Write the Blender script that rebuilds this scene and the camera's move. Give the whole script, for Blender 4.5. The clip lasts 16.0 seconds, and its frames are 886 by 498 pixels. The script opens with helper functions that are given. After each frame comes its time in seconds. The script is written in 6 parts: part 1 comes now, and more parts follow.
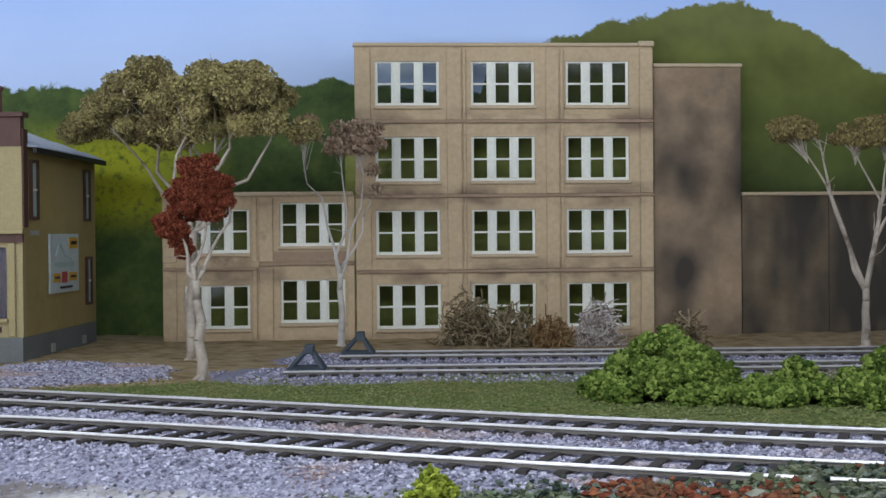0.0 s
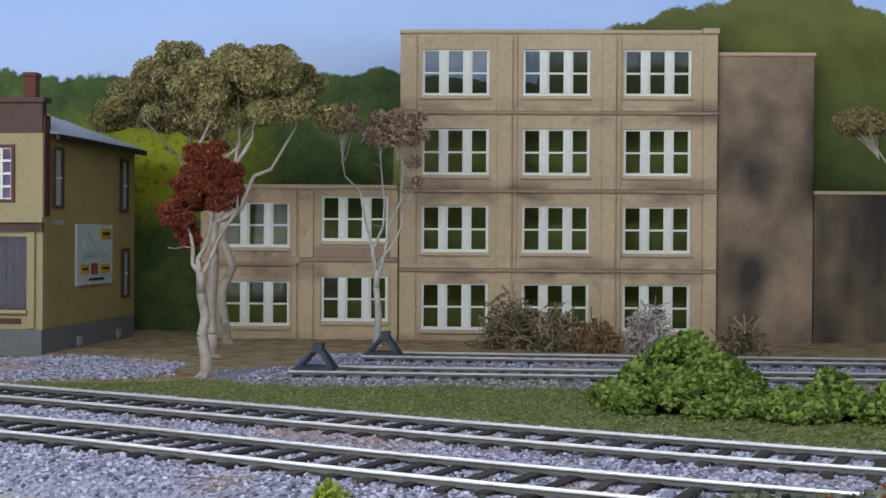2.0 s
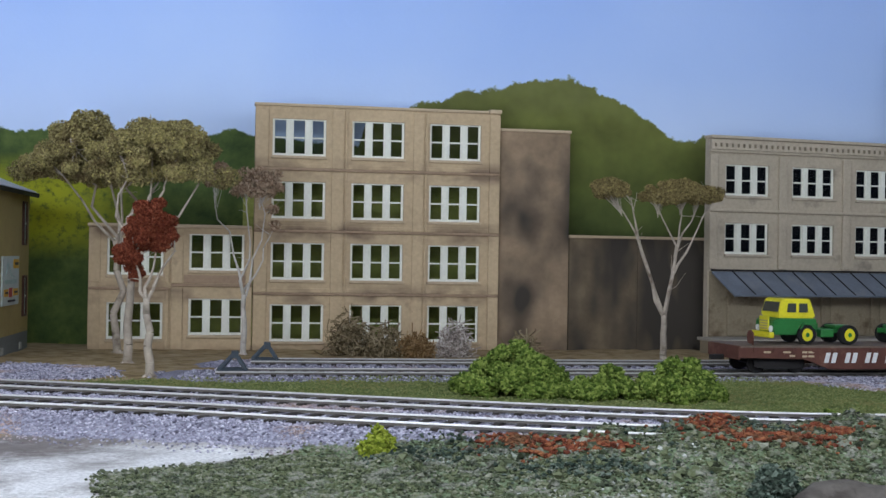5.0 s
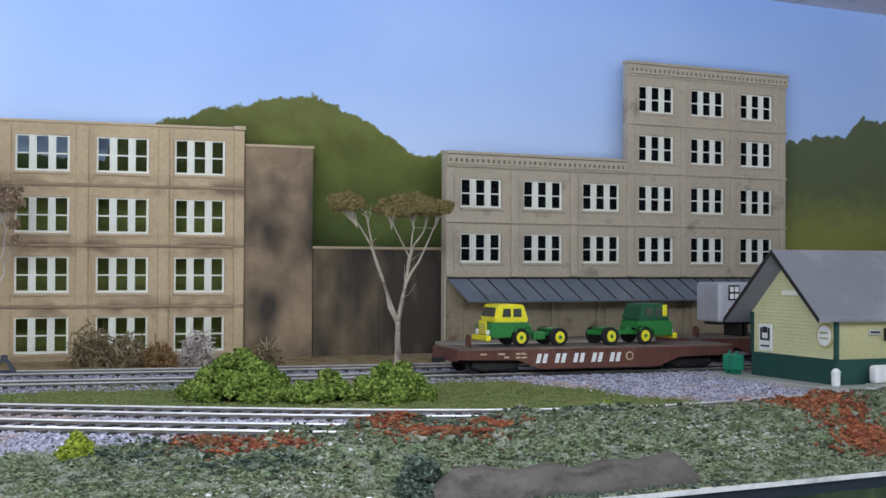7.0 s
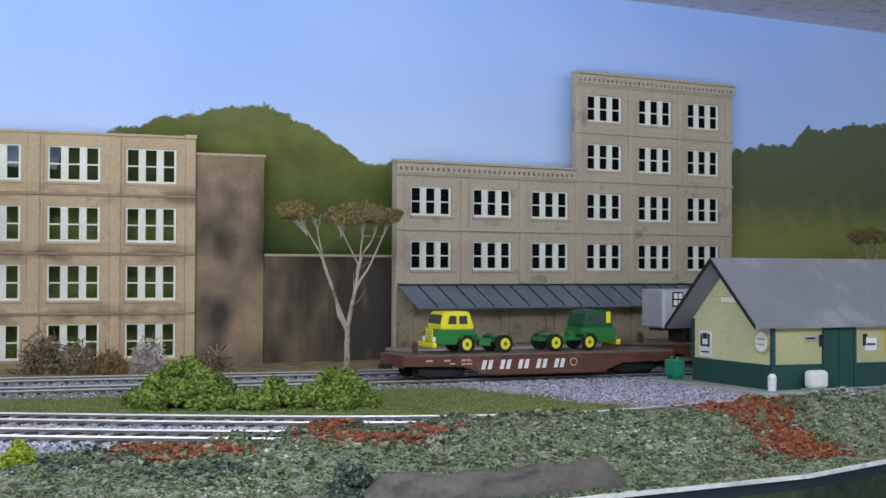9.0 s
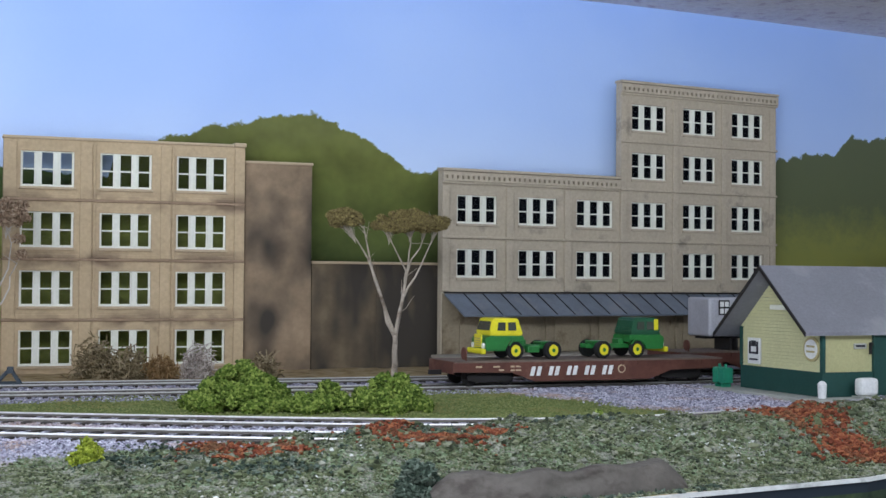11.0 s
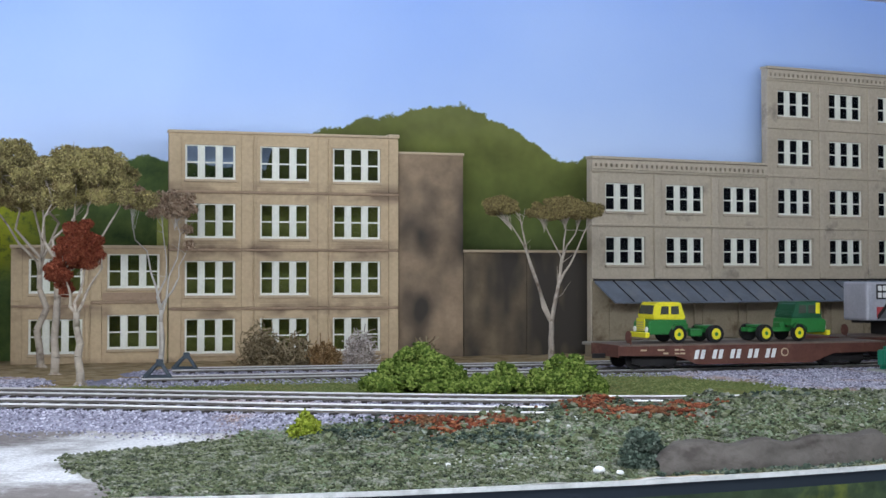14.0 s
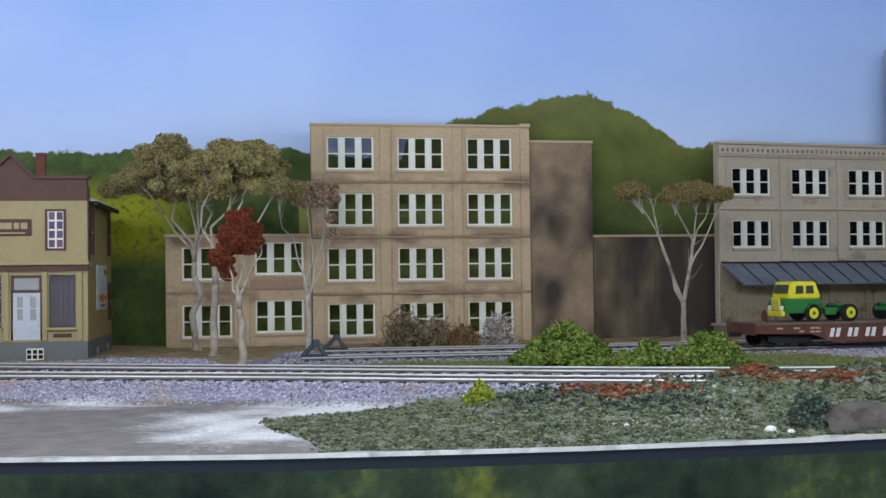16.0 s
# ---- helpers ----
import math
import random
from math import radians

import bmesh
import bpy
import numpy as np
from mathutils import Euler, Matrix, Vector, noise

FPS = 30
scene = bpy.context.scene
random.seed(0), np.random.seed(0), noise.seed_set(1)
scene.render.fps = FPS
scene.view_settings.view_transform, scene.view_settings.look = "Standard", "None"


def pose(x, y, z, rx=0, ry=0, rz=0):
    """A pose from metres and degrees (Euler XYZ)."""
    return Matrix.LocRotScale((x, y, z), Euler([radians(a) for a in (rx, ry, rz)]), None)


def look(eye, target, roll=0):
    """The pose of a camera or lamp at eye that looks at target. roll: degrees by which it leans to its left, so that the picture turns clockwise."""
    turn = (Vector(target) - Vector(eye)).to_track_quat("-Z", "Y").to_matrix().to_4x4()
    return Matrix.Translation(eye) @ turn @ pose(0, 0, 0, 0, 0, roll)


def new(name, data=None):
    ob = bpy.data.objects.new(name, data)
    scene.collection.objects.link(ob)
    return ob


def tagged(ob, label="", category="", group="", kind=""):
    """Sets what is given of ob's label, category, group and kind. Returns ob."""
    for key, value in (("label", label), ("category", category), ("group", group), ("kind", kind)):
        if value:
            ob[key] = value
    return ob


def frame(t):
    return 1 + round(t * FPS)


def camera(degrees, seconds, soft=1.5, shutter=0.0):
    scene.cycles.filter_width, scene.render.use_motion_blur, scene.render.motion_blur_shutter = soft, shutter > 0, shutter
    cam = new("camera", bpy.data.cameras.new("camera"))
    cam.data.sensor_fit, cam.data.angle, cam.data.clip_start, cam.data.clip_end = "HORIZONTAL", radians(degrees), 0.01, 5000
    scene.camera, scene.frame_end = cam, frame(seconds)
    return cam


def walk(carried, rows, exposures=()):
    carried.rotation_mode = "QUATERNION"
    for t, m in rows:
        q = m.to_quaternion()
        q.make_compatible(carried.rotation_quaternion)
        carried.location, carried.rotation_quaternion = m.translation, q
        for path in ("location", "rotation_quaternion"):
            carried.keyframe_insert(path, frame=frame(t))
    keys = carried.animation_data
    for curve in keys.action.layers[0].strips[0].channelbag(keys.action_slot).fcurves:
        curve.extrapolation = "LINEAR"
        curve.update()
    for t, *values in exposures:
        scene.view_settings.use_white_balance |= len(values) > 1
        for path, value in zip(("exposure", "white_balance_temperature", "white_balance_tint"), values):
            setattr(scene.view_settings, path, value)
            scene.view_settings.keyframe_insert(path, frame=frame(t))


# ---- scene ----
# The camera: seconds, place in metres, yaw to the left from +y, pitch up, lean to the left, in degrees.
cam = camera(37.00, 16.0)
PATH = [
    (0.0, 0.00799, 0.01176, 0.04805, 7.159, -0.642, -0.497),
    (0.5, 0.00541, 0.00668, 0.04967, 6.939, -0.326, -0.354),
    (1.0, 0.01186, 0.01094, 0.05011, 7.999, -0.112, -0.667),
    (1.5, 0.02681, 0.03263, 0.04861, 10.093, -0.465, -0.648),
    (2.0, 0.03643, 0.04505, 0.04501, 12.558, -0.471, 0.383),
    (2.5, 0.02956, 0.01583, 0.04938, 9.938, -0.283, -0.036),
    (3.0, 0.01532, -0.02155, 0.04997, 8.287, -0.103, 0.899),
    (5.5, -0.00906, -0.12025, 0.05406, -3.154, 0.296, 0.684),
    (6.0, -0.00102, -0.12328, 0.05439, -5.627, -0.080, 0.663),
    (6.5, 0.01286, -0.13412, 0.05484, -7.542, 0.247, 0.568),
    (7.0, 0.01938, -0.14763, 0.05585, -9.183, 0.650, 0.305),
    (7.5, 0.02052, -0.15043, 0.05719, -9.977, 0.936, 0.498),
    (8.0, 0.02604, -0.15551, 0.05781, -10.989, 0.708, 0.458),
    (10.5, 0.02234, -0.16115, 0.05740, -9.924, 1.247, 0.105),
    (11.0, 0.01636, -0.16252, 0.05503, -9.383, 1.355, 0.440),
    (11.5, 0.00850, -0.16178, 0.05322, -8.633, 1.329, 0.330),
    (12.0, 0.00288, -0.16278, 0.05144, -8.235, 1.532, 0.271),
    (12.5, -0.00163, -0.16272, 0.05063, -7.531, 1.351, 0.323),
    (13.0, -0.00623, -0.16074, 0.04969, -6.608, 1.400, 0.162),
    (13.5, -0.01059, -0.16316, 0.04876, -6.019, 1.347, 0.131),
    (14.0, -0.01693, -0.16765, 0.04839, -5.218, 1.292, -0.061),
    (14.5, -0.02260, -0.17416, 0.04774, -3.989, 1.194, -0.234),
    (15.0, -0.02866, -0.18229, 0.04644, -2.842, 1.115, -0.502),
    (15.5, -0.03720, -0.18987, 0.04539, -1.601, 0.988, -0.479),
    (16.0, -0.04159, -0.19144, 0.04293, -1.161, 1.069, -0.661),
]


def aimed(x, y, z, yaw, pitch, lean):
    a, b = radians(yaw), radians(pitch)
    return look((x, y, z), (x - math.sin(a) * math.cos(b), y + math.cos(a) * math.cos(b), z + math.sin(b)), lean)


walk(cam, [(row[0], aimed(*row[1:])) for row in PATH], [(0.0, -0.22), (3.0, -0.24), (5.5, -0.22), (6.5, 0.0), (8.0, 0.06), (13.0, 0.05), (14.5, 0.0), (15.5, -0.18), (16.0, -0.23)])

# ---- room light: two ceiling fixtures over the aisle, and an added fill lamp ----
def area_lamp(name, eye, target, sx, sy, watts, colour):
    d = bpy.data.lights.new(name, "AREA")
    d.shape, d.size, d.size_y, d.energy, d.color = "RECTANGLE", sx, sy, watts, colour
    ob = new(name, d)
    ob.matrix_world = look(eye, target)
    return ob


area_lamp("ceiling_lamp", (0.34, 0.06, 0.236), (0.34, 0.46, 0.05), 0.60, 0.09, 1.75, (0.79, 0.89, 1.0))
area_lamp("ceiling_lamp", (-0.22, 0.04, 0.236), (-0.17, 0.38, 0.04), 0.60, 0.09, 2.70, (0.79, 0.89, 1.0))
# unseen fill added low in the aisle to brighten the ceiling and backdrop
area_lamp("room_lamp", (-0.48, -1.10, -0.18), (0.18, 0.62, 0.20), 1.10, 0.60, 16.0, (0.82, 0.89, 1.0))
world = bpy.data.worlds.new("world")
world.use_nodes = True
world.node_tree.nodes["Background"].inputs[0].default_value = (0.8, 0.85, 1.0, 1)
world.node_tree.nodes["Background"].inputs[1].default_value = 0.25
scene.world = world
scene.view_settings.exposure = 0.0


# ---- materials ----
def nodes_of(name):
    m = bpy.data.materials.new(name)
    m.use_nodes = True
    nt = m.node_tree
    return m, nt, nt.nodes["Principled BSDF"]


def noise_node(nt, scale, detail=4.0, rough=0.6, vector=None):
    n = nt.nodes.new("ShaderNodeTexNoise")
    n.inputs["Scale"].default_value, n.inputs["Detail"].default_value, n.inputs["Roughness"].default_value = scale, detail, rough
    nt.links.new(vector if vector else place_of(nt), n.inputs["Vector"])
    return n.outputs["Fac"]


def place_of(nt):
    g = nt.nodes.get("place") or nt.nodes.new("ShaderNodeNewGeometry")
    g.name = "place"
    return g.outputs["Position"]


def drawn_out(nt, k):
    """Places with the height scaled by k: below one, marks run down the wall."""
    m = nt.nodes.new("ShaderNodeMapping")
    m.inputs["Scale"].default_value = (1, 1, k)
    nt.links.new(place_of(nt), m.inputs["Vector"])
    return m.outputs[0]


def ramp(nt, fac, stops, interpolation="LINEAR"):
    r = nt.nodes.new("ShaderNodeValToRGB")
    r.color_ramp.interpolation = interpolation
    el = r.color_ramp.elements
    while len(el) < len(stops):
        el.new(0.5)
    for e, (p, c) in zip(el, stops):
        e.position, e.color = p, (*c, 1) if len(c) == 3 else c
    nt.links.new(fac, r.inputs["Fac"])
    return r.outputs["Color"]


def mixed(nt, fac, a, b, mode="MIX"):
    m = nt.nodes.new("ShaderNodeMix")
    m.data_type, m.blend_type = "RGBA", mode
    for socket, v in ((m.inputs[0], fac), (m.inputs[6], a), (m.inputs[7], b)):
        if isinstance(v, (int, float)):
            socket.default_value = v
        elif isinstance(v, tuple):
            socket.default_value = (*v, 1)
        else:
            nt.links.new(v, socket)
    return m.outputs[2]


def math_node(nt, op, a, b=0.0, c=0.0):
    m = nt.nodes.new("ShaderNodeMath")
    m.operation = op
    for socket, v in zip(m.inputs, (a, b, c)):
        if isinstance(v, (int, float)):
            socket.default_value = v
        else:
            nt.links.new(v, socket)
    return m.outputs[0]


def bumped(nt, bsdf, fac, depth, strength=0.6):
    b = nt.nodes.new("ShaderNodeBump")
    b.inputs["Strength"].default_value, b.inputs["Distance"].default_value = strength, depth
    nt.links.new(fac, b.inputs["Height"])
    nt.links.new(b.outputs["Normal"], bsdf.inputs["Normal"])


def paint(name, colour, rough=0.7, metal=0.0, vary=0.25, size=0.012, grain=0.0012, relief=0.00015, stain=None, stain_size=0.03, stain_at=0.55, spec=0.3, by_object=0.0, by_island=0.0, streak=1.0, courses=None, soft=0.14):
    """A surface with broad and fine variation of its colour, a fine relief and, where told, stains of another colour."""
    m, nt, b = nodes_of(name)
    dark = tuple(c * (1 - vary) for c in colour)
    light = tuple(min(1, c * (1 + vary)) for c in colour)
    col = ramp(nt, noise_node(nt, 1 / size), [(0.3, dark), (0.7, light)])
    fine = noise_node(nt, 1 / grain, 3.0)
    col = mixed(nt, 0.22, col, ramp(nt, fine, [(0.3, tuple(c * 0.6 for c in colour)), (0.7, tuple(min(1, c * 1.35) for c in colour))]))
    if stain:
        mask = ramp(nt, noise_node(nt, 1 / stain_size, 5.0 if soft < 0.2 else 2.0, 0.65 if soft < 0.2 else 0.5, drawn_out(nt, streak) if streak != 1.0 else None), [(stain_at, (0, 0, 0)), (stain_at + soft, (1, 1, 1))])
        col = mixed(nt, mask, col, stain)
    if courses:
        # airbrushed grime in patches along the floor lines
        sep = nt.nodes.new("ShaderNodeSeparateXYZ")
        nt.links.new(place_of(nt), sep.inputs[0])
        step = math_node(nt, "FRACT", math_node(nt, "DIVIDE", math_node(nt, "ADD", sep.outputs[2], 0.0085), courses))
        strip = ramp(nt, step, [(0.0, (0, 0, 0)), (0.13, (1, 1, 1)), (0.26, (1, 1, 1)), (0.42, (0, 0, 0))])
        cloud = ramp(nt, noise_node(nt, 42, 3.0, 0.55, drawn_out(nt, 1.6)), [(0.43, (0, 0, 0)), (0.63, (0.85, 0.85, 0.85))])
        below_top = math_node(nt, "LESS_THAN", sep.outputs[2], courses * 3.5)
        col = mixed(nt, math_node(nt, "MULTIPLY", below_top, mixed(nt, 1.0, strip, cloud, "MULTIPLY")), col, stain)
    if by_object or by_island:
        if by_object:
            src = nt.nodes.new("ShaderNodeObjectInfo").outputs["Random"]
        else:
            src = nt.nodes.new("ShaderNodeNewGeometry").outputs["Random Per Island"]
        k = by_object or by_island
        tone = ramp(nt, src, [(0.0, (1 - k,) * 3), (1.0, (1 + k * 0.6,) * 3)])
        col = mixed(nt, 1.0, col, tone, "MULTIPLY")
    nt.links.new(col, b.inputs["Base Color"])
    b.inputs["Roughness"].default_value, b.inputs["Metallic"].default_value = rough, metal
    b.inputs["Specular IOR Level"].default_value = spec
    if relief:
        bumped(nt, b, fine, relief)
    return m


def islands(name, stops, rough=0.9, broad=None, broad_size=0.02, broad_at=0.45, second=None):
    """Loose matter whose every crumb has its own tone."""
    m, nt, b = nodes_of(name)
    src = nt.nodes.new("ShaderNodeNewGeometry").outputs["Random Per Island"]
    col = ramp(nt, src, stops)
    if broad:
        mask = ramp(nt, noise_node(nt, 1 / broad_size, 3.0), [(broad_at, (0, 0, 0)), (broad_at + 0.15, (1, 1, 1))])
        col = mixed(nt, mask, col, mixed(nt, 0.6, col, broad))
    if second:
        mask = ramp(nt, noise_node(nt, 1.7 / broad_size, 4.0), [(0.52, (0, 0, 0)), (0.64, (1, 1, 1))])
        col = mixed(nt, mask, col, mixed(nt, 0.65, col, second))
    nt.links.new(col, b.inputs["Base Color"])
    b.inputs["Roughness"].default_value, b.inputs["Specular IOR Level"].default_value = rough, 0.15
    return m


def glass(name, tint=(0.76, 0.78, 0.76), gloss=0.008, rough=0.06):
    m, nt, b = nodes_of(name)
    out = nt.nodes["Material Output"]
    clear, shiny, mix = nt.nodes.new("ShaderNodeBsdfTransparent"), nt.nodes.new("ShaderNodeBsdfGlossy"), nt.nodes.new("ShaderNodeMixShader")
    clear.inputs["Color"].default_value, shiny.inputs["Roughness"].default_value = (*tint, 1), rough
    mix.inputs["Fac"].default_value = gloss
    nt.links.new(clear.outputs[0], mix.inputs[1])
    nt.links.new(shiny.outputs[0], mix.inputs[2])
    nt.links.new(mix.outputs[0], out.inputs["Surface"])
    return m


TAN = paint("tan_plaster", (0.50, 0.378, 0.238), 0.8, vary=0.10, size=0.03, grain=0.002, stain=(0.17, 0.115, 0.08), stain_size=0.035, stain_at=0.62, courses=0.0331)
TAN_SOOT = paint("sooty_tan_plaster", (0.33, 0.23, 0.155), 0.85, vary=0.18, size=0.02, grain=0.002, stain=(0.09, 0.065, 0.05), stain_size=0.03, stain_at=0.58)
TAN_TRIM = paint("tan_trim", (0.50, 0.39, 0.26), 0.75, vary=0.10, size=0.02)
BLOCK = paint("stained_brown_wall", (0.28, 0.20, 0.13), 0.85, vary=0.38, size=0.03, grain=0.003, stain=(0.055, 0.046, 0.037), stain_size=0.034, stain_at=0.44, streak=0.7, soft=0.21)
BLOCK_LOW = paint("dark_stained_wall", (0.16, 0.12, 0.075), 0.85, vary=0.4, size=0.025, grain=0.003, stain=(0.048, 0.040, 0.032), stain_size=0.020, stain_at=0.40, streak=0.4, soft=0.22)
GREY_WALL = paint("grey_beige_wall", (0.45, 0.385, 0.295), 0.8, vary=0.10, size=0.03, grain=0.002, stain=(0.17, 0.15, 0.125), stain_size=0.03, stain_at=0.58)
WHITE = paint("white_paint", (0.78, 0.78, 0.68), 0.55, vary=0.05, size=0.01, relief=0.00003)
PANE = glass("window_glass")
DARK_PANE = glass("dark_window_glass", (0.45, 0.5, 0.55), 0.012, 0.04)
# near-black that stands in for the darkness of unlit space behind windows
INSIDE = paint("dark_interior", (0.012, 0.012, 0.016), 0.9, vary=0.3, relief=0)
AWNING = paint("grey_metal_awning", (0.16, 0.185, 0.225), 0.55, vary=0.2, size=0.015, stain=(0.22, 0.23, 0.25), stain_size=0.02, stain_at=0.55)
# wall colour darkened to hold the awning's shade, with brown stains over it
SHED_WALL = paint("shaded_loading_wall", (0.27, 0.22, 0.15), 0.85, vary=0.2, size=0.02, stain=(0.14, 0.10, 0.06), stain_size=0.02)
DOCK = paint("dock_boards", (0.36, 0.33, 0.28), 0.8, vary=0.2, size=0.01)
RAIL = paint("worn_rail_steel", (0.64, 0.63, 0.61), 0.44, 1.0, vary=0.15, size=0.02, relief=0.00002)
RAIL_SIDE = paint("dull_rail_web", (0.15, 0.135, 0.12), 0.7, 0.2, vary=0.2)
TIE = paint("dark_tie", (0.045, 0.038, 0.033), 0.85, vary=0.3, size=0.004, by_object=0.4)
STEEL_BLUE = paint("blue_grey_bumper", (0.055, 0.07, 0.085), 0.5, 0.2, vary=0.2)
BALLAST = islands("grey_ballast", [(0.0, (0.10, 0.095, 0.13)), (0.3, (0.27, 0.26, 0.33)), (0.7, (0.43, 0.42, 0.51)), (1.0, (0.64, 0.63, 0.72))], broad=(0.42, 0.26, 0.15), broad_size=0.03, broad_at=0.54)
FOAM = islands("green_ground_foam", [(0.0, (0.025, 0.030, 0.018)), (0.3, (0.078, 0.094, 0.048)), (0.65, (0.125, 0.145, 0.076)), (0.9, (0.18, 0.19, 0.12)), (1.0, (0.27, 0.275, 0.21))], broad=(0.026, 0.034, 0.028), broad_size=0.008, broad_at=0.50, second=(0.30, 0.30, 0.26))
DARK_FOAM = islands("dark_green_foam", [(0.0, (0.018, 0.03, 0.022)), (0.5, (0.05, 0.07, 0.052)), (1.0, (0.13, 0.16, 0.13))])
RED_FOAM = islands("rust_red_foam", [(0.0, (0.09, 0.025, 0.014)), (0.5, (0.18, 0.05, 0.026)), (1.0, (0.28, 0.11, 0.05))], broad=(0.10, 0.075, 0.04), broad_size=0.012, broad_at=0.50)
TURF = islands("fine_turf", [(0.0, (0.11, 0.135, 0.042)), (0.5, (0.18, 0.205, 0.072)), (1.0, (0.25, 0.28, 0.11))], broad=(0.23, 0.21, 0.085), broad_size=0.03, broad_at=0.52)
BUSH_GREEN = islands("bright_green_foliage", [(0.0, (0.035, 0.065, 0.010)), (0.5, (0.12, 0.180, 0.030)), (1.0, (0.27, 0.335, 0.08))])
BUSH_YELLOW = islands("yellow_green_foliage", [(0.0, (0.10, 0.13, 0.012)), (0.5, (0.21, 0.26, 0.025)), (1.0, (0.34, 0.38, 0.06))])
LEAF_OLIVE = islands("olive_leaves", [(0.0, (0.10, 0.080, 0.036)), (0.5, (0.27, 0.225, 0.100)), (0.85, (0.40, 0.345, 0.155)), (1.0, (0.50, 0.43, 0.15))], broad=(0.16, 0.10, 0.055), broad_size=0.014, broad_at=0.52, second=(0.46, 0.40, 0.16))
LEAF_BROWN = islands("brown_leaves", [(0.0, (0.09, 0.065, 0.03)), (0.5, (0.25, 0.195, 0.085)), (1.0, (0.38, 0.31, 0.12))])
LEAF_PINK = islands("dry_pinkish_leaves", [(0.0, (0.20, 0.125, 0.08)), (0.5, (0.38, 0.265, 0.18)), (1.0, (0.54, 0.42, 0.31))])
LEAF_RED = islands("rust_leaves", [(0.0, (0.09, 0.020, 0.012)), (0.5, (0.20, 0.045, 0.022)), (1.0, (0.32, 0.10, 0.05))])
BARK = paint("pale_grey_bark", (0.40, 0.34, 0.275), 0.85, vary=0.3, size=0.006, grain=0.001, stain=(0.16, 0.12, 0.09), stain_size=0.008, stain_at=0.56)
BARK_WHITE = paint("whitish_bark", (0.52, 0.48, 0.43), 0.85, vary=0.25, size=0.006, grain=0.001)
TWIG_TAN = islands("tan_twigs", [(0.0, (0.10, 0.075, 0.04)), (0.5, (0.24, 0.185, 0.105)), (1.0, (0.38, 0.31, 0.20))])
TWIG_BROWN = islands("brown_twigs", [(0.0, (0.14, 0.08, 0.035)), (0.5, (0.28, 0.17, 0.075)), (1.0, (0.40, 0.27, 0.14))])
TWIG_WHITE = islands("whitish_twigs", [(0.0, (0.24, 0.19, 0.165)), (0.5, (0.46, 0.40, 0.36)), (1.0, (0.66, 0.60, 0.55))])
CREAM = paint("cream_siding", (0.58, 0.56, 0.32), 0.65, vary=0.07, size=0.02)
# the depot's cream again, darkened: shade under the eaves is in its colour
CREAM_SHADED = paint("cream_board_wall", (0.42, 0.40, 0.21), 0.7, vary=0.08, size=0.02)
DEPOT_GREEN = paint("dark_green_paint", (0.018, 0.065, 0.055), 0.6, vary=0.15, size=0.02)
ROOF_GREY = paint("grey_roof", (0.20, 0.20, 0.225), 0.75, vary=0.10, size=0.03, stain=(0.27, 0.27, 0.29), stain_size=0.03)
CONCRETE = paint("pale_concrete", (0.36, 0.37, 0.33), 0.85, vary=0.12, size=0.015)
YELLOW_WALL = paint("mustard_siding", (0.34, 0.265, 0.105), 0.75, vary=0.12, size=0.02, stain=(0.30, 0.22, 0.08), stain_size=0.03)
YELLOW_FRONT = paint("pale_mustard_front", (0.37, 0.30, 0.155), 0.75, vary=0.08, size=0.02)
BROWN_TRIM = paint("dark_brown_trim", (0.085, 0.04, 0.03), 0.6, vary=0.2, size=0.01)
FOUNDATION = paint("grey_foundation", (0.16, 0.17, 0.165), 0.85, vary=0.12, size=0.015)
TIN_ROOF = paint("blue_grey_tin_roof", (0.42, 0.45, 0.50), 0.5, 0.1, vary=0.12, size=0.02)
DOOR_BLUE = paint("pale_blue_door", (0.50, 0.54, 0.60), 0.6, vary=0.06)
BRICK_RED = paint("red_brick", (0.17, 0.06, 0.045), 0.85, vary=0.25, size=0.004)
CURTAIN = paint("mauve_curtain", (0.13, 0.09, 0.17), 0.9, vary=0.5, size=0.006, stain=(0.30, 0.12, 0.08), stain_size=0.01)
CAR_BROWN = paint("oxide_brown_paint", (0.115, 0.045, 0.032), 0.65, vary=0.25, size=0.01, stain=(0.20, 0.10, 0.07), stain_size=0.012)
DECK = paint("weathered_deck", (0.17, 0.13, 0.105), 0.85, vary=0.3, size=0.006)
BLACK = paint("black_metal", (0.018, 0.016, 0.016), 0.6, vary=0.2)
TRUCK_GREEN = paint("bright_green_paint", (0.02, 0.165, 0.035), 0.35, vary=0.10, relief=0, spec=0.5)
TRUCK_DARK = paint("deep_green_paint", (0.012, 0.085, 0.04), 0.4, vary=0.12, relief=0, spec=0.5)
TRUCK_YELLOW = paint("bright_yellow_paint", (0.74, 0.66, 0.02), 0.4, vary=0.06, relief=0, spec=0.5)
RUBBER = paint("black_rubber", (0.015, 0.015, 0.015), 0.8, vary=0.2)
CAB_GLASS = paint("dark_cab_glass", (0.05, 0.06, 0.05), 0.15, vary=0.2, relief=0, spec=0.6)
SILVER = paint("silver_trailer_skin", (0.46, 0.46, 0.50), 0.45, 0.35, vary=0.08, size=0.01)
SIGN_RED = paint("red_sign_paint", (0.42, 0.06, 0.06), 0.5, vary=0.08, relief=0)
SIGN_WHITE = paint("white_sign_paint", (0.74, 0.74, 0.72), 0.5, vary=0.06, relief=0)
SIGN_PALE = paint("weathered_white_sign_paint", (0.50, 0.56, 0.55), 0.6, vary=0.10, size=0.006, relief=0)
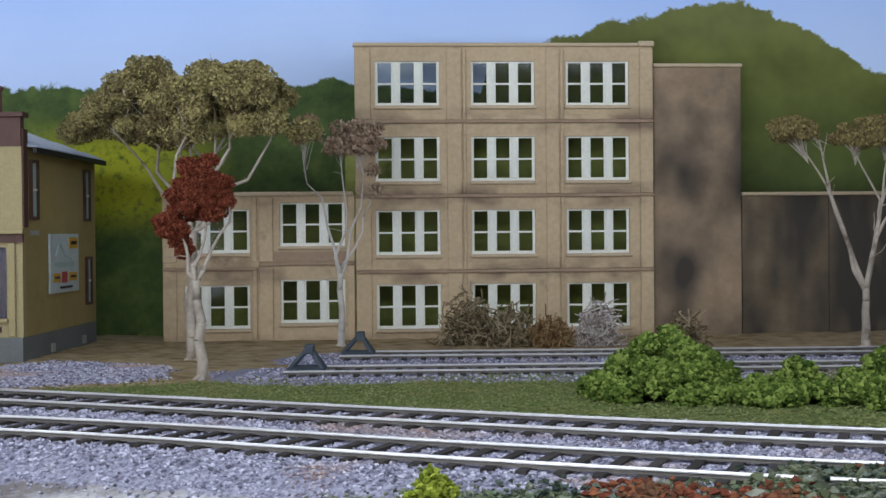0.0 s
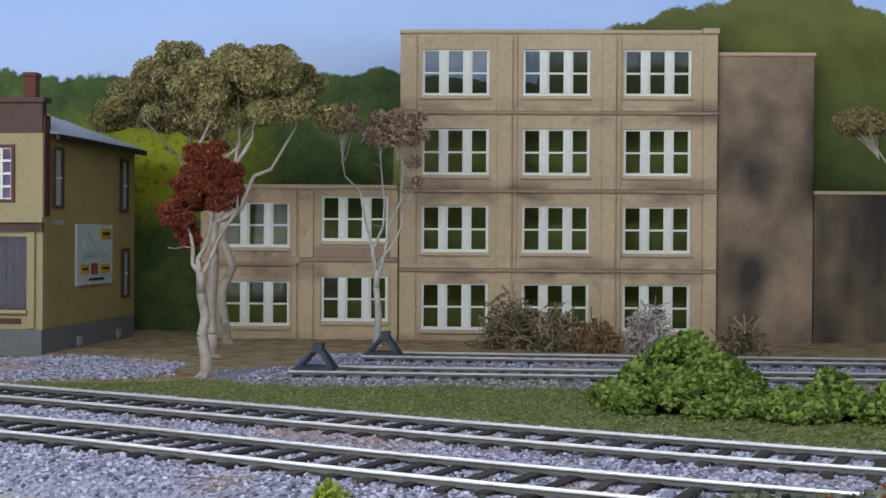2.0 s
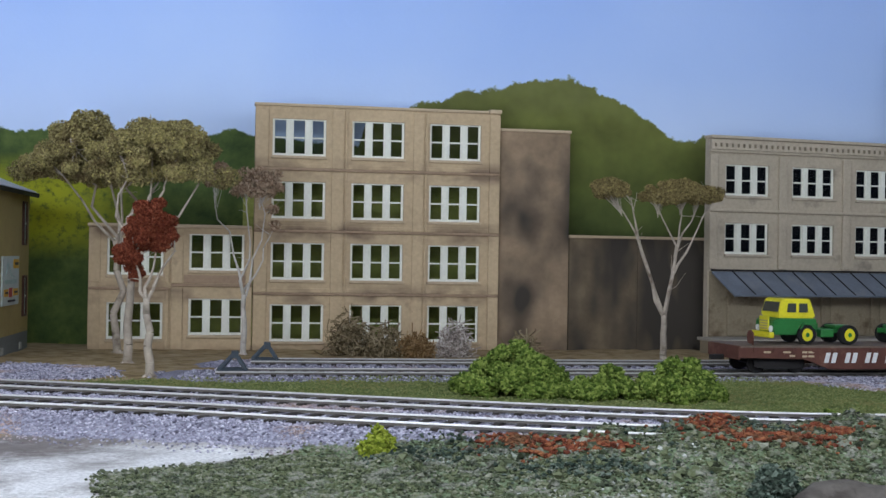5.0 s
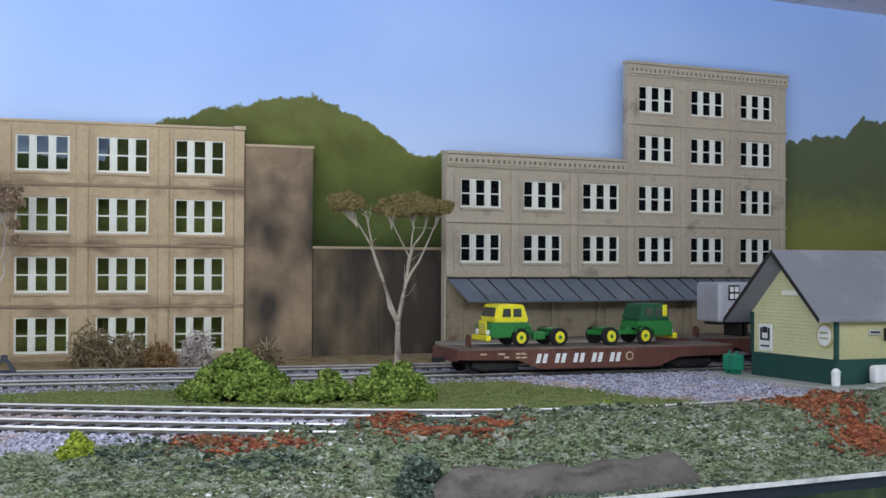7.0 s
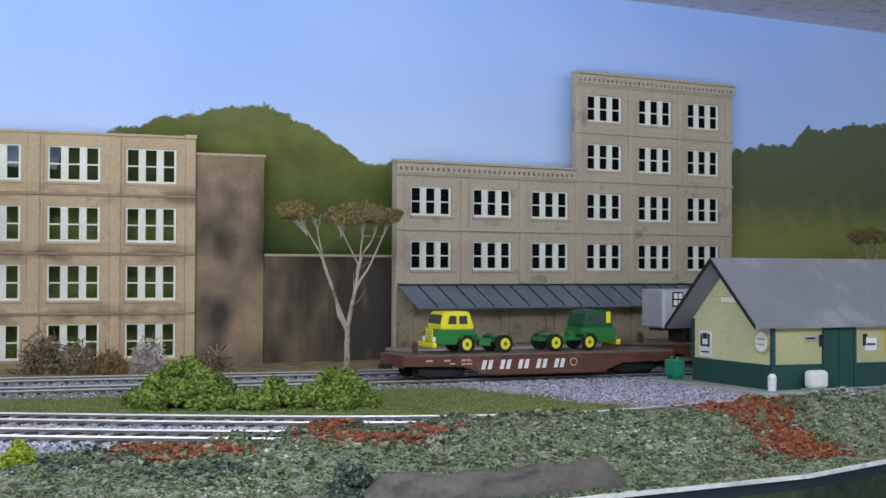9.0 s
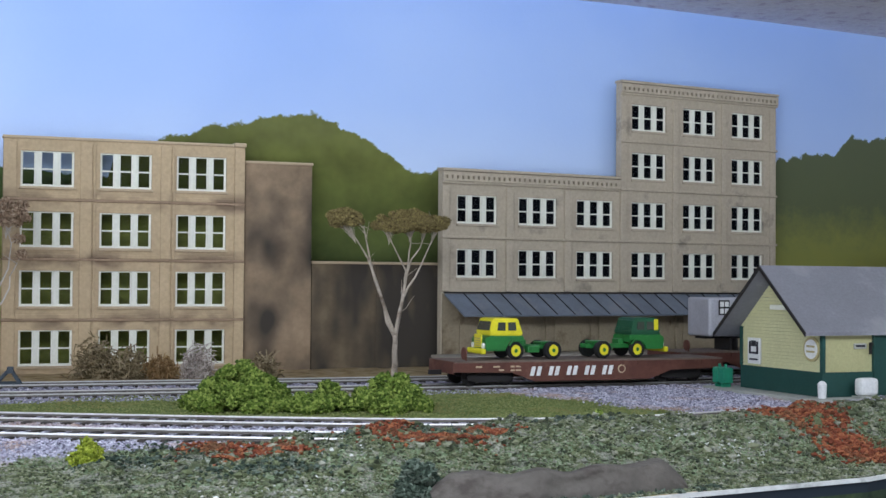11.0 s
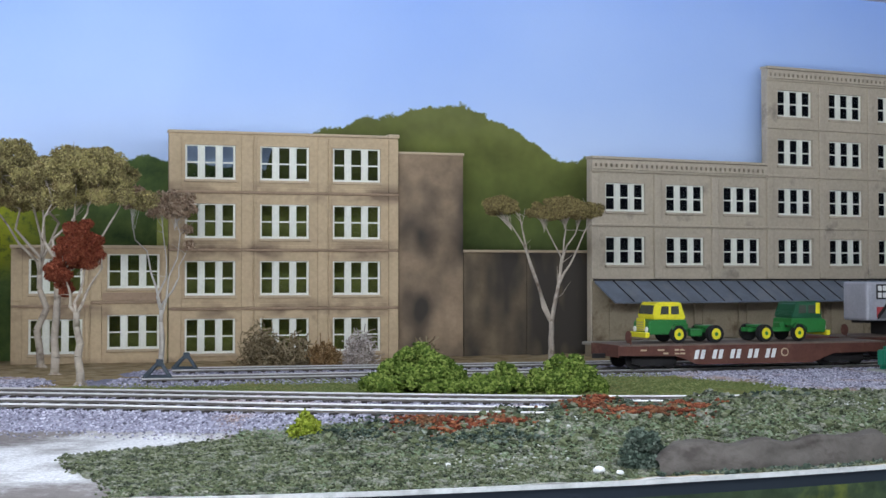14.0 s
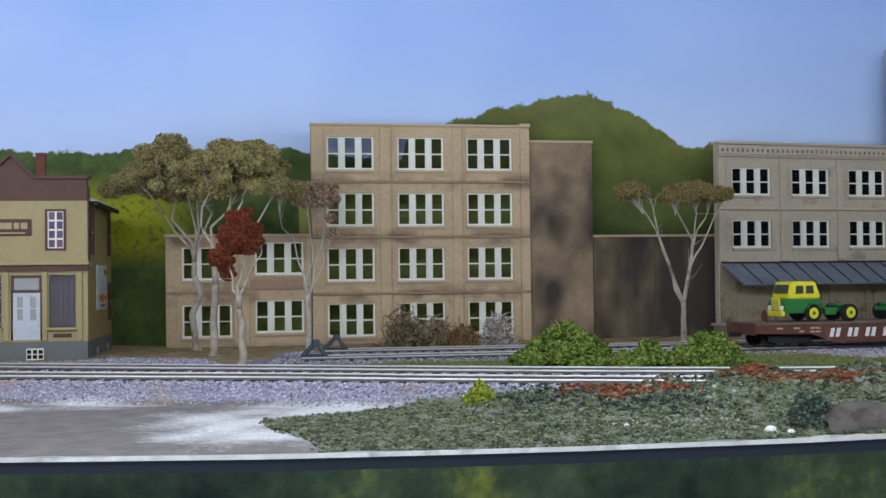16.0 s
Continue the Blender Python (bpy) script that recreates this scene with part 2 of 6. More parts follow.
SIGN_BLACK = paint("black_sign_paint", (0.02, 0.02, 0.03), 0.5, vary=0.1, relief=0)
SIGN_ORANGE = paint("orange_sign_paint", (0.62, 0.36, 0.04), 0.5, vary=0.1, relief=0)
SIGN_TEAL = paint("pale_teal_sign_paint", (0.34, 0.46, 0.44), 0.5, vary=0.1, relief=0)
GOLD = paint("aged_gold_sign", (0.42, 0.36, 0.18), 0.5, vary=0.15, relief=0)
BARREL_GREEN = paint("green_plastic", (0.02, 0.22, 0.13), 0.4, vary=0.1)
PLASTER = paint("white_plaster", (0.72, 0.72, 0.72), 0.9, vary=0.1, size=0.01)
EDGE_WHITE = paint("chipped_white_edge", (0.50, 0.51, 0.50), 0.8, vary=0.2, size=0.006, stain=(0.30, 0.31, 0.30), stain_size=0.01)
GREY_ROCK = paint("grey_plaster_bank", (0.090, 0.080, 0.070), 0.9, vary=0.28, size=0.012, grain=0.0016, relief=0.0008, stain=(0.055, 0.046, 0.04), stain_size=0.012, stain_at=0.52, streak=2.0)
CEILING = paint("textured_ceiling", (0.84, 0.79, 0.84), 0.95, vary=0.08, size=0.012, grain=0.006, relief=0.003, stain=(0.56, 0.47, 0.56), stain_size=0.012, stain_at=0.52)
ROOM = paint("room_wall", (0.74, 0.73, 0.71), 0.9, vary=0.05, size=0.3, grain=0.01)
CARPET = paint("room_floor", (0.42, 0.40, 0.37), 0.95, vary=0.2, size=0.05, grain=0.005)


# ---- mesh tools ----
def box(bm, x0, x1, y0, y1, z0, z1):
    v = [bm.verts.new(p) for p in ((x0, y0, z0), (x1, y0, z0), (x1, y1, z0), (x0, y1, z0), (x0, y0, z1), (x1, y0, z1), (x1, y1, z1), (x0, y1, z1))]
    return [bm.faces.new([v[i] for i in f]) for f in ((3, 2, 1, 0), (4, 5, 6, 7), (0, 1, 5, 4), (1, 2, 6, 5), (2, 3, 7, 6), (3, 0, 4, 7))]


def soft_box(bm, x0, x1, y0, y1, z0, z1, r):
    faces = box(bm, x0, x1, y0, y1, z0, z1)
    edges = list({e for f in faces for e in f.edges})
    bmesh.ops.bevel(bm, geom=edges, offset=r, segments=2, affect="EDGES", profile=0.5)


def prism(bm, outline, y0, y1):
    """An outline of (x, z), counter-clockwise from the front, drawn out from y0 to y1."""
    a = [bm.verts.new((x, y0, z)) for x, z in outline]
    b = [bm.verts.new((x, y1, z)) for x, z in outline]
    bm.faces.new(a)
    bm.faces.new(b[::-1])
    n = len(a)
    for i in range(n):
        bm.faces.new((a[i], b[i], b[(i + 1) % n], a[(i + 1) % n]))


def tube(bm, p, q, r0, r1, n=8, caps=True):
    p, q = Vector(p), Vector(q)
    way = (q - p).normalized()
    side = way.orthogonal().normalized()
    up = way.cross(side)
    rings = []
    for c, r in ((p, r0), (q, r1)):
        rings.append([bm.verts.new(c + r * (math.cos(2 * math.pi * i / n) * side + math.sin(2 * math.pi * i / n) * up)) for i in range(n)])
    a, b = rings
    for i in range(n):
        bm.faces.new((a[i], a[(i + 1) % n], b[(i + 1) % n], b[i]))
    if caps:
        bm.faces.new(a[::-1])
        bm.faces.new(b)


def mesh_of(name, bm, material, smooth=False):
    bmesh.ops.recalc_face_normals(bm, faces=bm.faces)
    me = bpy.data.meshes.new(name)
    bm.to_mesh(me)
    bm.free()
    me.materials.append(material)
    if smooth:
        me.polygons.foreach_set("use_smooth", [True] * len(me.polygons))
    return me


def part(name, bm, material, parent=None, label="", at=None, smooth=False):
    ob = new(name, mesh_of(name, bm, material, smooth))
    ob.parent = parent
    if at is not None:
        ob.matrix_basis = at
    return tagged(ob, label)


def again(ob, parent, at):
    """One more piece on the same mesh."""
    o = new(ob.name.split(".")[0], ob.data)
    o.parent, o.matrix_basis = parent, at
    return o


def thing(name, at, label, category, group="", kind=""):
    ob = new(name)
    ob.empty_display_size = 0.01
    ob.matrix_world = at
    return tagged(ob, label, category, group, kind)


def numbers(name, verts, faces, material, parent=None, smooth=False):
    me = bpy.data.meshes.new(name)
    me.from_pydata(verts.tolist() if hasattr(verts, "tolist") else verts, [], faces.tolist() if hasattr(faces, "tolist") else faces)
    me.materials.append(material)
    if smooth:
        me.polygons.foreach_set("use_smooth", [True] * len(me.polygons))
    ob = new(name, me)
    ob.parent = parent
    return ob


OCTA_V = np.array([(1, 0, 0), (-1, 0, 0), (0, 1, 0), (0, -1, 0), (0, 0, 1), (0, 0, -1)], float)
OCTA_F = np.array([(0, 2, 4), (2, 1, 4), (1, 3, 4), (3, 0, 4), (2, 0, 5), (1, 2, 5), (3, 1, 5), (0, 3, 5)])


def crumbs(name, places, sizes, material, parent=None, flat=0.7, seed=1, rough=0.45):
    """Many small uneven lumps in one mesh."""
    rng = np.random.default_rng(seed)
    n = len(places)
    v = OCTA_V[None] * (1 + rng.uniform(-rough, rough, (n, 6, 1)))
    turn = rng.normal(size=(n, 3, 3))
    turn = np.linalg.qr(turn)[0]
    v = np.einsum("nij,nkj->nki", turn, v) * np.asarray(sizes)[:, None, None]
    v[:, :, 2] *= flat
    v += np.asarray(places)[:, None, :]
    f = (OCTA_F[None] + 6 * np.arange(n)[:, None, None]).reshape(-1, 3)
    return numbers(name, v.reshape(-1, 3), f, material, parent)


def flakes(name, places, sizes, material, parent=None, seed=1):
    """Many small bent leaves in one mesh: two triangles each, folded along the middle."""
    rng = np.random.default_rng(seed)
    n = len(places)
    leaf = np.array([(-1, 0, 0), (0, -0.55, 0.25), (1, 0, 0), (0, 0.55, 0.25)], float)
    turn = np.linalg.qr(rng.normal(size=(n, 3, 3)))[0]
    v = np.einsum("nij,kj->nki", turn, leaf) * np.asarray(sizes)[:, None, None] + np.asarray(places)[:, None, :]
    f = (np.array([(0, 1, 2), (0, 2, 3)])[None] + 4 * np.arange(n)[:, None, None]).reshape(-1, 3)
    return numbers(name, v.reshape(-1, 3), f, material, parent)


def smooth(a, b, v):
    t = np.clip((v - a) / (b - a), 0, 1)
    return t * t * (3 - 2 * t)


def spline(points, step=0.004):
    """A smooth line through plan points, at even steps."""
    p = np.array(points, float)
    q = np.vstack([2 * p[0] - p[1], p, 2 * p[-1] - p[-2]])
    out = []
    for i in range(1, len(q) - 2):
        for t in np.linspace(0, 1, 24, endpoint=False):
            a, b, c, d = q[i - 1], q[i], q[i + 1], q[i + 2]
            out.append(0.5 * (2 * b + (c - a) * t + (2 * a - 5 * b + 4 * c - d) * t**2 + (3 * b - a - 3 * c + d) * t**3))
    out.append(p[-1])
    out = np.array(out)
    far = np.r_[0, np.cumsum(np.linalg.norm(np.diff(out, axis=0), axis=1))]
    s = np.arange(0, far[-1], step)
    return np.c_[np.interp(s, far, out[:, 0]), np.interp(s, far, out[:, 1])]


BACK_MAIN = [(-0.60, 0.455), (-0.40, 0.403), (-0.25, 0.364), (-0.118, 0.328), (-0.041, 0.306), (0.022, 0.289), (0.07, 0.2785), (0.11, 0.2745), (0.15, 0.277), (0.19, 0.289), (0.25, 0.318), (0.33, 0.362), (0.42, 0.41), (0.60, 0.50)]
FRONT_MAIN = [(-0.60, 0.405), (-0.40, 0.354), (-0.25, 0.316), (-0.15, 0.2925), (-0.091, 0.279), (-0.029, 0.260), (0.021, 0.247), (0.06, 0.239), (0.10, 0.236)]
FRONT_SIDING = [(-0.097, 0.4335), (-0.006, 0.4465), (0.06, 0.4565), (0.118, 0.466), (0.28, 0.4995), (0.45, 0.55), (0.62, 0.63)]
BACK_SIDING = [(-0.090, 0.489), (-0.008, 0.4995), (0.06, 0.5085), (0.118, 0.518), (0.28, 0.553), (0.45, 0.61), (0.62, 0.70)]
LINES = {n: spline(p) for n, p in (("bm", BACK_MAIN), ("fm", FRONT_MAIN), ("fs", FRONT_SIDING), ("bs", BACK_SIDING))}
EDGE = np.array([(-0.8, 0.150), (-0.30, 0.140), (-0.144, 0.135), (-0.075, 0.134), (-0.005, 0.140), (0.06, 0.151), (0.11, 0.164), (0.16, 0.181), (0.20, 0.195), (0.24, 0.220), (0.32, 0.262), (0.45, 0.33), (0.80, 0.50)])
THETA = radians(19)
BU, BN = np.array((math.cos(THETA), math.sin(THETA))), np.array((-math.sin(THETA), math.cos(THETA)))
BP = np.array((0.1449, 0.6229))
# the tan factory's front: its foot and its turn
FRONT = pose(-0.1026, 0.5849, 0.0, 0, 0, 11)
CEILING_Z = 0.2405
# the backdrop's line in plan
CURVE_X = (-0.62, -0.26, -0.19, -0.10, 0.0, 0.08, 0.14, 0.20, 0.30, 0.40, 0.60, 0.80)
CURVE_Y = (0.6020, 0.6020, 0.6040, 0.6120, 0.6280, 0.6440, 0.6560, 0.6690, 0.6950, 0.7270, 0.7960, 0.8650)


def edge_y(x):
    return np.interp(x, EDGE[:, 0], EDGE[:, 1])


def off_line(name, x, y):
    """Distance in plan from a track's middle."""
    line = LINES[name][::2]
    x, y = np.asarray(x, float).ravel(), np.asarray(y, float).ravel()
    best = np.full(len(x), 9.0)
    for a in range(0, len(x), 20000):
        dx = x[a : a + 20000, None] - line[None, :, 0]
        dy = y[a : a + 20000, None] - line[None, :, 1]
        best[a : a + 20000] = np.sqrt((dx * dx + dy * dy).min(1))
    return best


def bumpy(x, y, size, seed):
    rng = np.random.default_rng(seed)
    v = np.zeros(np.shape(x))
    for k in range(9):
        a, f, p = rng.uniform(0, 6.28), rng.uniform(0.6, 1.7) / size, rng.uniform(0, 6.28)
        v = v + np.sin(6.28 * f * (np.cos(a) * x + np.sin(a) * y) + p)
    return v / 4.5


def mound(x, y):
    e = edge_y(x)
    crest = np.interp(x, [-0.1, -0.03, 0.02, 0.06, 0.075, 0.090, 0.11, 0.15, 0.20, 0.26, 0.34, 0.5], [0.0, 0.0008, 0.0045, 0.0090, 0.0096, 0.0076, 0.0098, 0.0104, 0.0106, 0.012, 0.010, 0.008])
    back = np.interp(x, [-0.1, 0.0, 0.05, 0.10, 0.13, 0.17, 0.21, 0.27, 0.35, 0.5], [0.228, 0.228, 0.240, 0.254, 0.258, 0.262, 0.275, 0.306, 0.345, 0.43])
    rise = smooth(0.014, 0.052, y - e)
    return crest * rise * (1 - smooth(0.0, 0.016, y - back)) + (0.0012 * bumpy(x, y, 0.03, 4) + 0.0009 * bumpy(x, y, 0.010, 5)) * smooth(0.0, 0.002, crest) * rise


def height(x, y):
    x, y = np.asarray(x, float).ravel(), np.asarray(y, float).ravel()
    z = 0.0022 * smooth(0.36, 0.42, y) + 0.0004 * bumpy(x, y, 0.05, 2) + 0.00025 * bumpy(x, y, 0.012, 3)
    main = np.minimum(off_line("bm", x, y), off_line("fm", x, y))
    bed = 1 - smooth(0.019, 0.034, main)
    z = z * (1 - bed) + 0.0061 * bed
    side = np.minimum(off_line("fs", x, y), off_line("bs", x, y))
    z = np.maximum(z, 0.0029 * (1 - smooth(0.018, 0.03, side)))
    return np.maximum(z, mound(x, y)) - 0.001 * (1 - smooth(0.0, 0.012, y - edge_y(x)))


# ---- setting: benchwork top, fascia, backdrop, ceiling, room ----
def ground_material():
    m, nt, b = nodes_of("scenery_ground")

    def zone(name):
        a = nt.nodes.new("ShaderNodeAttribute")
        a.attribute_name = name
        return a.outputs["Fac"]

    fine, mid = noise_node(nt, 900, 4.0), noise_node(nt, 120, 4.0)
    dirt = ramp(nt, mid, [(0.3, (0.20, 0.14, 0.07)), (0.5, (0.35, 0.26, 0.14)), (0.7, (0.45, 0.36, 0.22))])
    grass = ramp(nt, fine, [(0.3, (0.075, 0.105, 0.033)), (0.5, (0.14, 0.18, 0.058)), (0.7, (0.22, 0.25, 0.10))])
    stone = ramp(nt, fine, [(0.3, (0.12, 0.115, 0.15)), (0.5, (0.27, 0.265, 0.335)), (0.72, (0.45, 0.445, 0.53))])
    road = ramp(nt, mid, [(0.3, (0.16, 0.143, 0.137)), (0.7, (0.245, 0.222, 0.212))])
    white = ramp(nt, fine, [(0.3, (0.46, 0.46, 0.47)), (0.6, (0.76, 0.76, 0.76))])
    foam = ramp(nt, fine, [(0.3, (0.05, 0.075, 0.04)), (0.5, (0.13, 0.17, 0.095)), (0.7, (0.30, 0.33, 0.25))])
    col = dirt
    for name, c in (("grass", grass), ("stone", stone), ("road", road), ("foam", foam), ("white", white)):
        ragged = math_node(nt, "ADD", zone(name), math_node(nt, "MULTIPLY", math_node(nt, "SUBTRACT", noise_node(nt, 260, 5.0, 0.7), 0.5), 1.1))
        lo, hi = (0.22, 0.92) if name == "white" else (0.42, 0.58)
        col = mixed(nt, ramp(nt, ragged, [(lo, (0, 0, 0)), (hi, (1, 1, 1))]), col, c)
    nt.links.new(col, b.inputs["Base Color"])
    b.inputs["Roughness"].default_value, b.inputs["Specular IOR Level"].default_value = 0.95, 0.1
    bumped(nt, b, fine, 0.0006, 0.8)
    return m


def zones(x, y):
    """How far each ground cover reaches, 0 to 1, over the plan."""
    main = np.minimum(off_line("bm", x, y), off_line("fm", x, y))
    side = np.minimum(off_line("fs", x, y), off_line("bs", x, y))
    behind = y - np.interp(x, LINES["bm"][:, 0], LINES["bm"][:, 1])
    before = np.interp(x, LINES["fm"][:, 0], LINES["fm"][:, 1]) - y
    wob = 0.008 * bumpy(x, y, 0.06, 11)
    grass = smooth(0.02, 0.028, behind) * (1 - smooth(0.405, 0.42, y - 0.19 * (x + 0.10) + wob)) * smooth(-0.185, -0.15, x + wob) * (1 - smooth(0.185, 0.215, x + 0.9 * (y - 0.38) + wob))
    hotel = 1 - smooth(0.03, 0.048, np.hypot((x + 0.185) * 0.9, (y - 0.435) * 1.1) + wob)
    yard = smooth(0.185, 0.215, x + 0.9 * (y - 0.38) + wob) * smooth(0.0, 0.03, behind) * np.maximum(1 - smooth(0.455, 0.475, y - 0.2 * (x - 0.118)), smooth(0.20, 0.24, x))
    stone = np.maximum.reduce([1 - smooth(0.026, 0.033, main + wob * 0.5), (1 - smooth(0.020, 0.030, side)) * 0.95, hotel, yard])
    front = smooth(0.026, 0.034, before)
    road = front * (1 - smooth(-0.03, 0.02, x + wob))
    shore_line = (y - (0.200 + (x + 0.087) * 0.78)) * 0.79
    inside = np.minimum(x + 0.067 + (y - 0.142) * 0.33, -shore_line) + wob * 0.35
    reach = np.interp(x, [-0.03, 0.0, 0.06], [0.026, 0.019, 0.012])
    foam = np.maximum(smooth(0.0, 0.005, before - reach + wob * 0.3) * smooth(-0.004, 0.004, inside), smooth(0.0025, 0.006, mound(x, y)))
    foam = np.maximum(foam, smooth(0.04, 0.06, x) * smooth(0.030, 0.034, -behind))
    foam = foam * smooth(0.0003, 0.002, y - edge_y(x) + wob * 0.3)
    rim = (1 - smooth(-0.003, 0.003, inside)) * (1 - smooth(0.012, 0.062, -inside + 0.8 * wob)) * smooth(-0.170, -0.105, x + 1.5 * wob) * smooth(0.126, 0.160, y + wob) * (0.86 + 0.3 * bumpy(x, y, 0.035, 19))
    shore = np.exp(-(((before - 0.036) / 0.005) ** 2)) * (x < 0.03) * (0.5 + 0.5 * bumpy(x, y, 0.09, 17))
    patch = np.exp(-(((y - 0.262 - 0.3 * (x + 0.15)) / 0.022) ** 2)) * (1 - smooth(-0.142, -0.118, x)) * (0.66 + 0.45 * bumpy(x * 0.5, y, 0.03, 15))
    lip = 1 - smooth(0.0002, 0.0013, y - edge_y(x) + wob * 0.15)
    white = np.maximum.reduce([front * rim * 1.0, front * shore, front * patch, lip * 0.9])
    return dict(grass=grass, stone=stone, road=road, foam=foam, white=white)


def build_ground():
    nx, ny = 520, 190
    xs = np.linspace(-0.62, 0.78, nx)
    back = np.interp(xs, CURVE_X, CURVE_Y) + 0.005
    t = np.linspace(0, 1, ny) ** 1.15
    X = np.repeat(xs[:, None], ny, 1)
    Y = edge_y(xs)[:, None] * (1 - t) + back[:, None] * t
    z = height(X, Y)
    verts = np.c_[X.ravel(), Y.ravel(), z]
    i = np.arange(nx * ny).reshape(nx, ny)
    faces = np.stack([i[:-1, :-1], i[1:, :-1], i[1:, 1:], i[:-1, 1:]], -1).reshape(-1, 4)
    ob = numbers("ground", verts, faces, ground_material(), smooth=True)
    for name, v in zones(X.ravel(), Y.ravel()).items():
        a = ob.data.attributes.new(name, "FLOAT", "POINT")
        a.data.foreach_set("value", np.clip(v, 0, 1).astype(np.float32))
    tagged(ob, "model railway ground of dirt, grass, ballast and plaster", "ground", kind="structure")


build_ground()


def ribbon(name, line, z0, z1, thick, material, label, category, uv=False, away=1):
    """An upright board that follows a line in plan."""
    p = np.array(line, float)
    d = np.gradient(p, axis=0)
    n = np.c_[-d[:, 1], d[:, 0]] / np.linalg.norm(d, axis=1)[:, None] * away
    far = np.r_[0, np.cumsum(np.linalg.norm(np.diff(p, axis=0), axis=1))]
    q = p + n * thick
    k = len(p)
    verts = np.vstack([np.c_[a, np.full(k, z)] for a, z in ((p, z0), (p, z1), (q, z1), (q, z0))])
    faces = []
    for r in range(4):
        for i in range(k - 1):
            faces.append((r * k + i, r * k + i + 1, (r + 1) % 4 * k + i + 1, (r + 1) % 4 * k + i))
    ob = numbers(name, verts, faces, material)
    if uv:
        layer = ob.data.uv_layers.new(name="run")
        at = np.array([loop.vertex_index for loop in ob.data.loops])
        layer.data.foreach_set("uv", np.c_[far[at % k], verts[at, 2]].astype(np.float32).ravel())
    return tagged(ob, label, category, kind="structure")


def backdrop_material(start):
    """Sky and wooded hills brushed on a board: u runs along the board in metres, v is the height."""
    m, nt, b = nodes_of("painted_backdrop")
    uv = nt.nodes.new("ShaderNodeUVMap")
    uv.uv_map = "run"
    sep = nt.nodes.new("ShaderNodeSeparateXYZ")
    nt.links.new(uv.outputs[0], sep.inputs[0])
    u, v, vec = sep.outputs[0], sep.outputs[1], uv.outputs[0]
    brush = noise_node(nt, 60, 6.0, 0.7, vec)
    dab = noise_node(nt, 220, 4.0, 0.7, vec)
    wide = noise_node(nt, 7, 3.0, 0.5, vec)
    span = 1.5
    mixed_line = math_node(nt, "ADD", math_node(nt, "MULTIPLY", brush, 0.6), math_node(nt, "MULTIPLY", noise_node(nt, 150, 3.0, 0.6, vec), 0.4))

    def skyline(stops, jag):
        line = ramp(nt, math_node(nt, "DIVIDE", u, span), [((s - start) / span, (h / 0.3,) * 3) for s, h in stops])
        top = math_node(nt, "MULTIPLY", line, 0.3)
        rough = math_node(nt, "MULTIPLY", math_node(nt, "SUBTRACT", mixed_line, 0.5), jag)
        return ramp(nt, math_node(nt, "ADD", math_node(nt, "MULTIPLY", math_node(nt, "SUBTRACT", math_node(nt, "ADD", top, rough), v), 150.0), 0.5), [(0.40, (0, 0, 0)), (0.60, (1, 1, 1))])

    sky = ramp(nt, math_node(nt, "DIVIDE", v, 0.26), [(0.40, (0.64, 0.75, 0.95)), (0.62, (0.47, 0.62, 0.94)), (1.0, (0.34, 0.50, 0.90))])
    sky = mixed(nt, 0.22, sky, ramp(nt, wide, [(0.35, (0.22, 0.40, 0.88)), (0.65, (0.50, 0.66, 0.97))]))
    far_hill = ramp(nt, brush, [(0.30, (0.035, 0.062, 0.022)), (0.50, (0.075, 0.115, 0.033)), (0.70, (0.13, 0.175, 0.05))])
    low = ramp(nt, math_node(nt, "ADD", math_node(nt, "DIVIDE", v, 0.16), math_node(nt, "MULTIPLY", math_node(nt, "SUBTRACT", brush, 0.5), 0.35)),
               [(0.10, (0.055, 0.08, 0.028)), (0.40, (0.062, 0.084, 0.024)), (0.60, (0.095, 0.115, 0.030)), (0.80, (0.135, 0.150, 0.040)), (1.0, (0.150, 0.160, 0.058))])
    low = mixed(nt, 0.5, low, mixed(nt, 1.0, low, ramp(nt, noise_node(nt, 34, 3.0, 0.55, vec), [(0.32, (0.55, 0.55, 0.5)), (0.68, (1.55, 1.55, 1.4))]), "MULTIPLY"))
    glow = ramp(nt, math_node(nt, "DIVIDE", math_node(nt, "ABSOLUTE", math_node(nt, "SUBTRACT", u, -0.222 - start)), 0.080), [(0.15, (1, 1, 1)), (0.75, (0, 0, 0))])
    band = ramp(nt, v, [(0.048, (0, 0, 0)), (0.064, (1, 1, 1)), (0.088, (1, 1, 1)), (0.104, (0, 0, 0))])
    yellow = math_node(nt, "MULTIPLY", math_node(nt, "MULTIPLY", glow, band), ramp(nt, dab, [(0.30, (0, 0, 0)), (0.50, (1, 1, 1))]))
    far_hill = mixed(nt, yellow, far_hill, (0.46, 0.48, 0.03))
    right = ramp(nt, math_node(nt, "ADD", math_node(nt, "DIVIDE", v, 0.18), math_node(nt, "MULTIPLY", math_node(nt, "SUBTRACT", brush, 0.5), 0.3)),
                 [(0.25, (0.28, 0.28, 0.06)), (0.45, (0.24, 0.25, 0.07)), (0.62, (0.12, 0.14, 0.07)), (0.95, (0.11, 0.13, 0.075))])
    col = mixed(nt, skyline([(-0.60, 0.118), (-0.289, 0.121), (-0.266, 0.1165), (-0.247, 0.1200), (-0.236, 0.1165), (-0.21, 0.119), (-0.16, 0.117), (-0.130, 0.1165), (-0.117, 0.1210), (-0.106, 0.1165), (-0.06, 0.114), (0.0, 0.10), (0.05, 0.0), (0.85, 0.0)], 0.020), sky, far_hill)
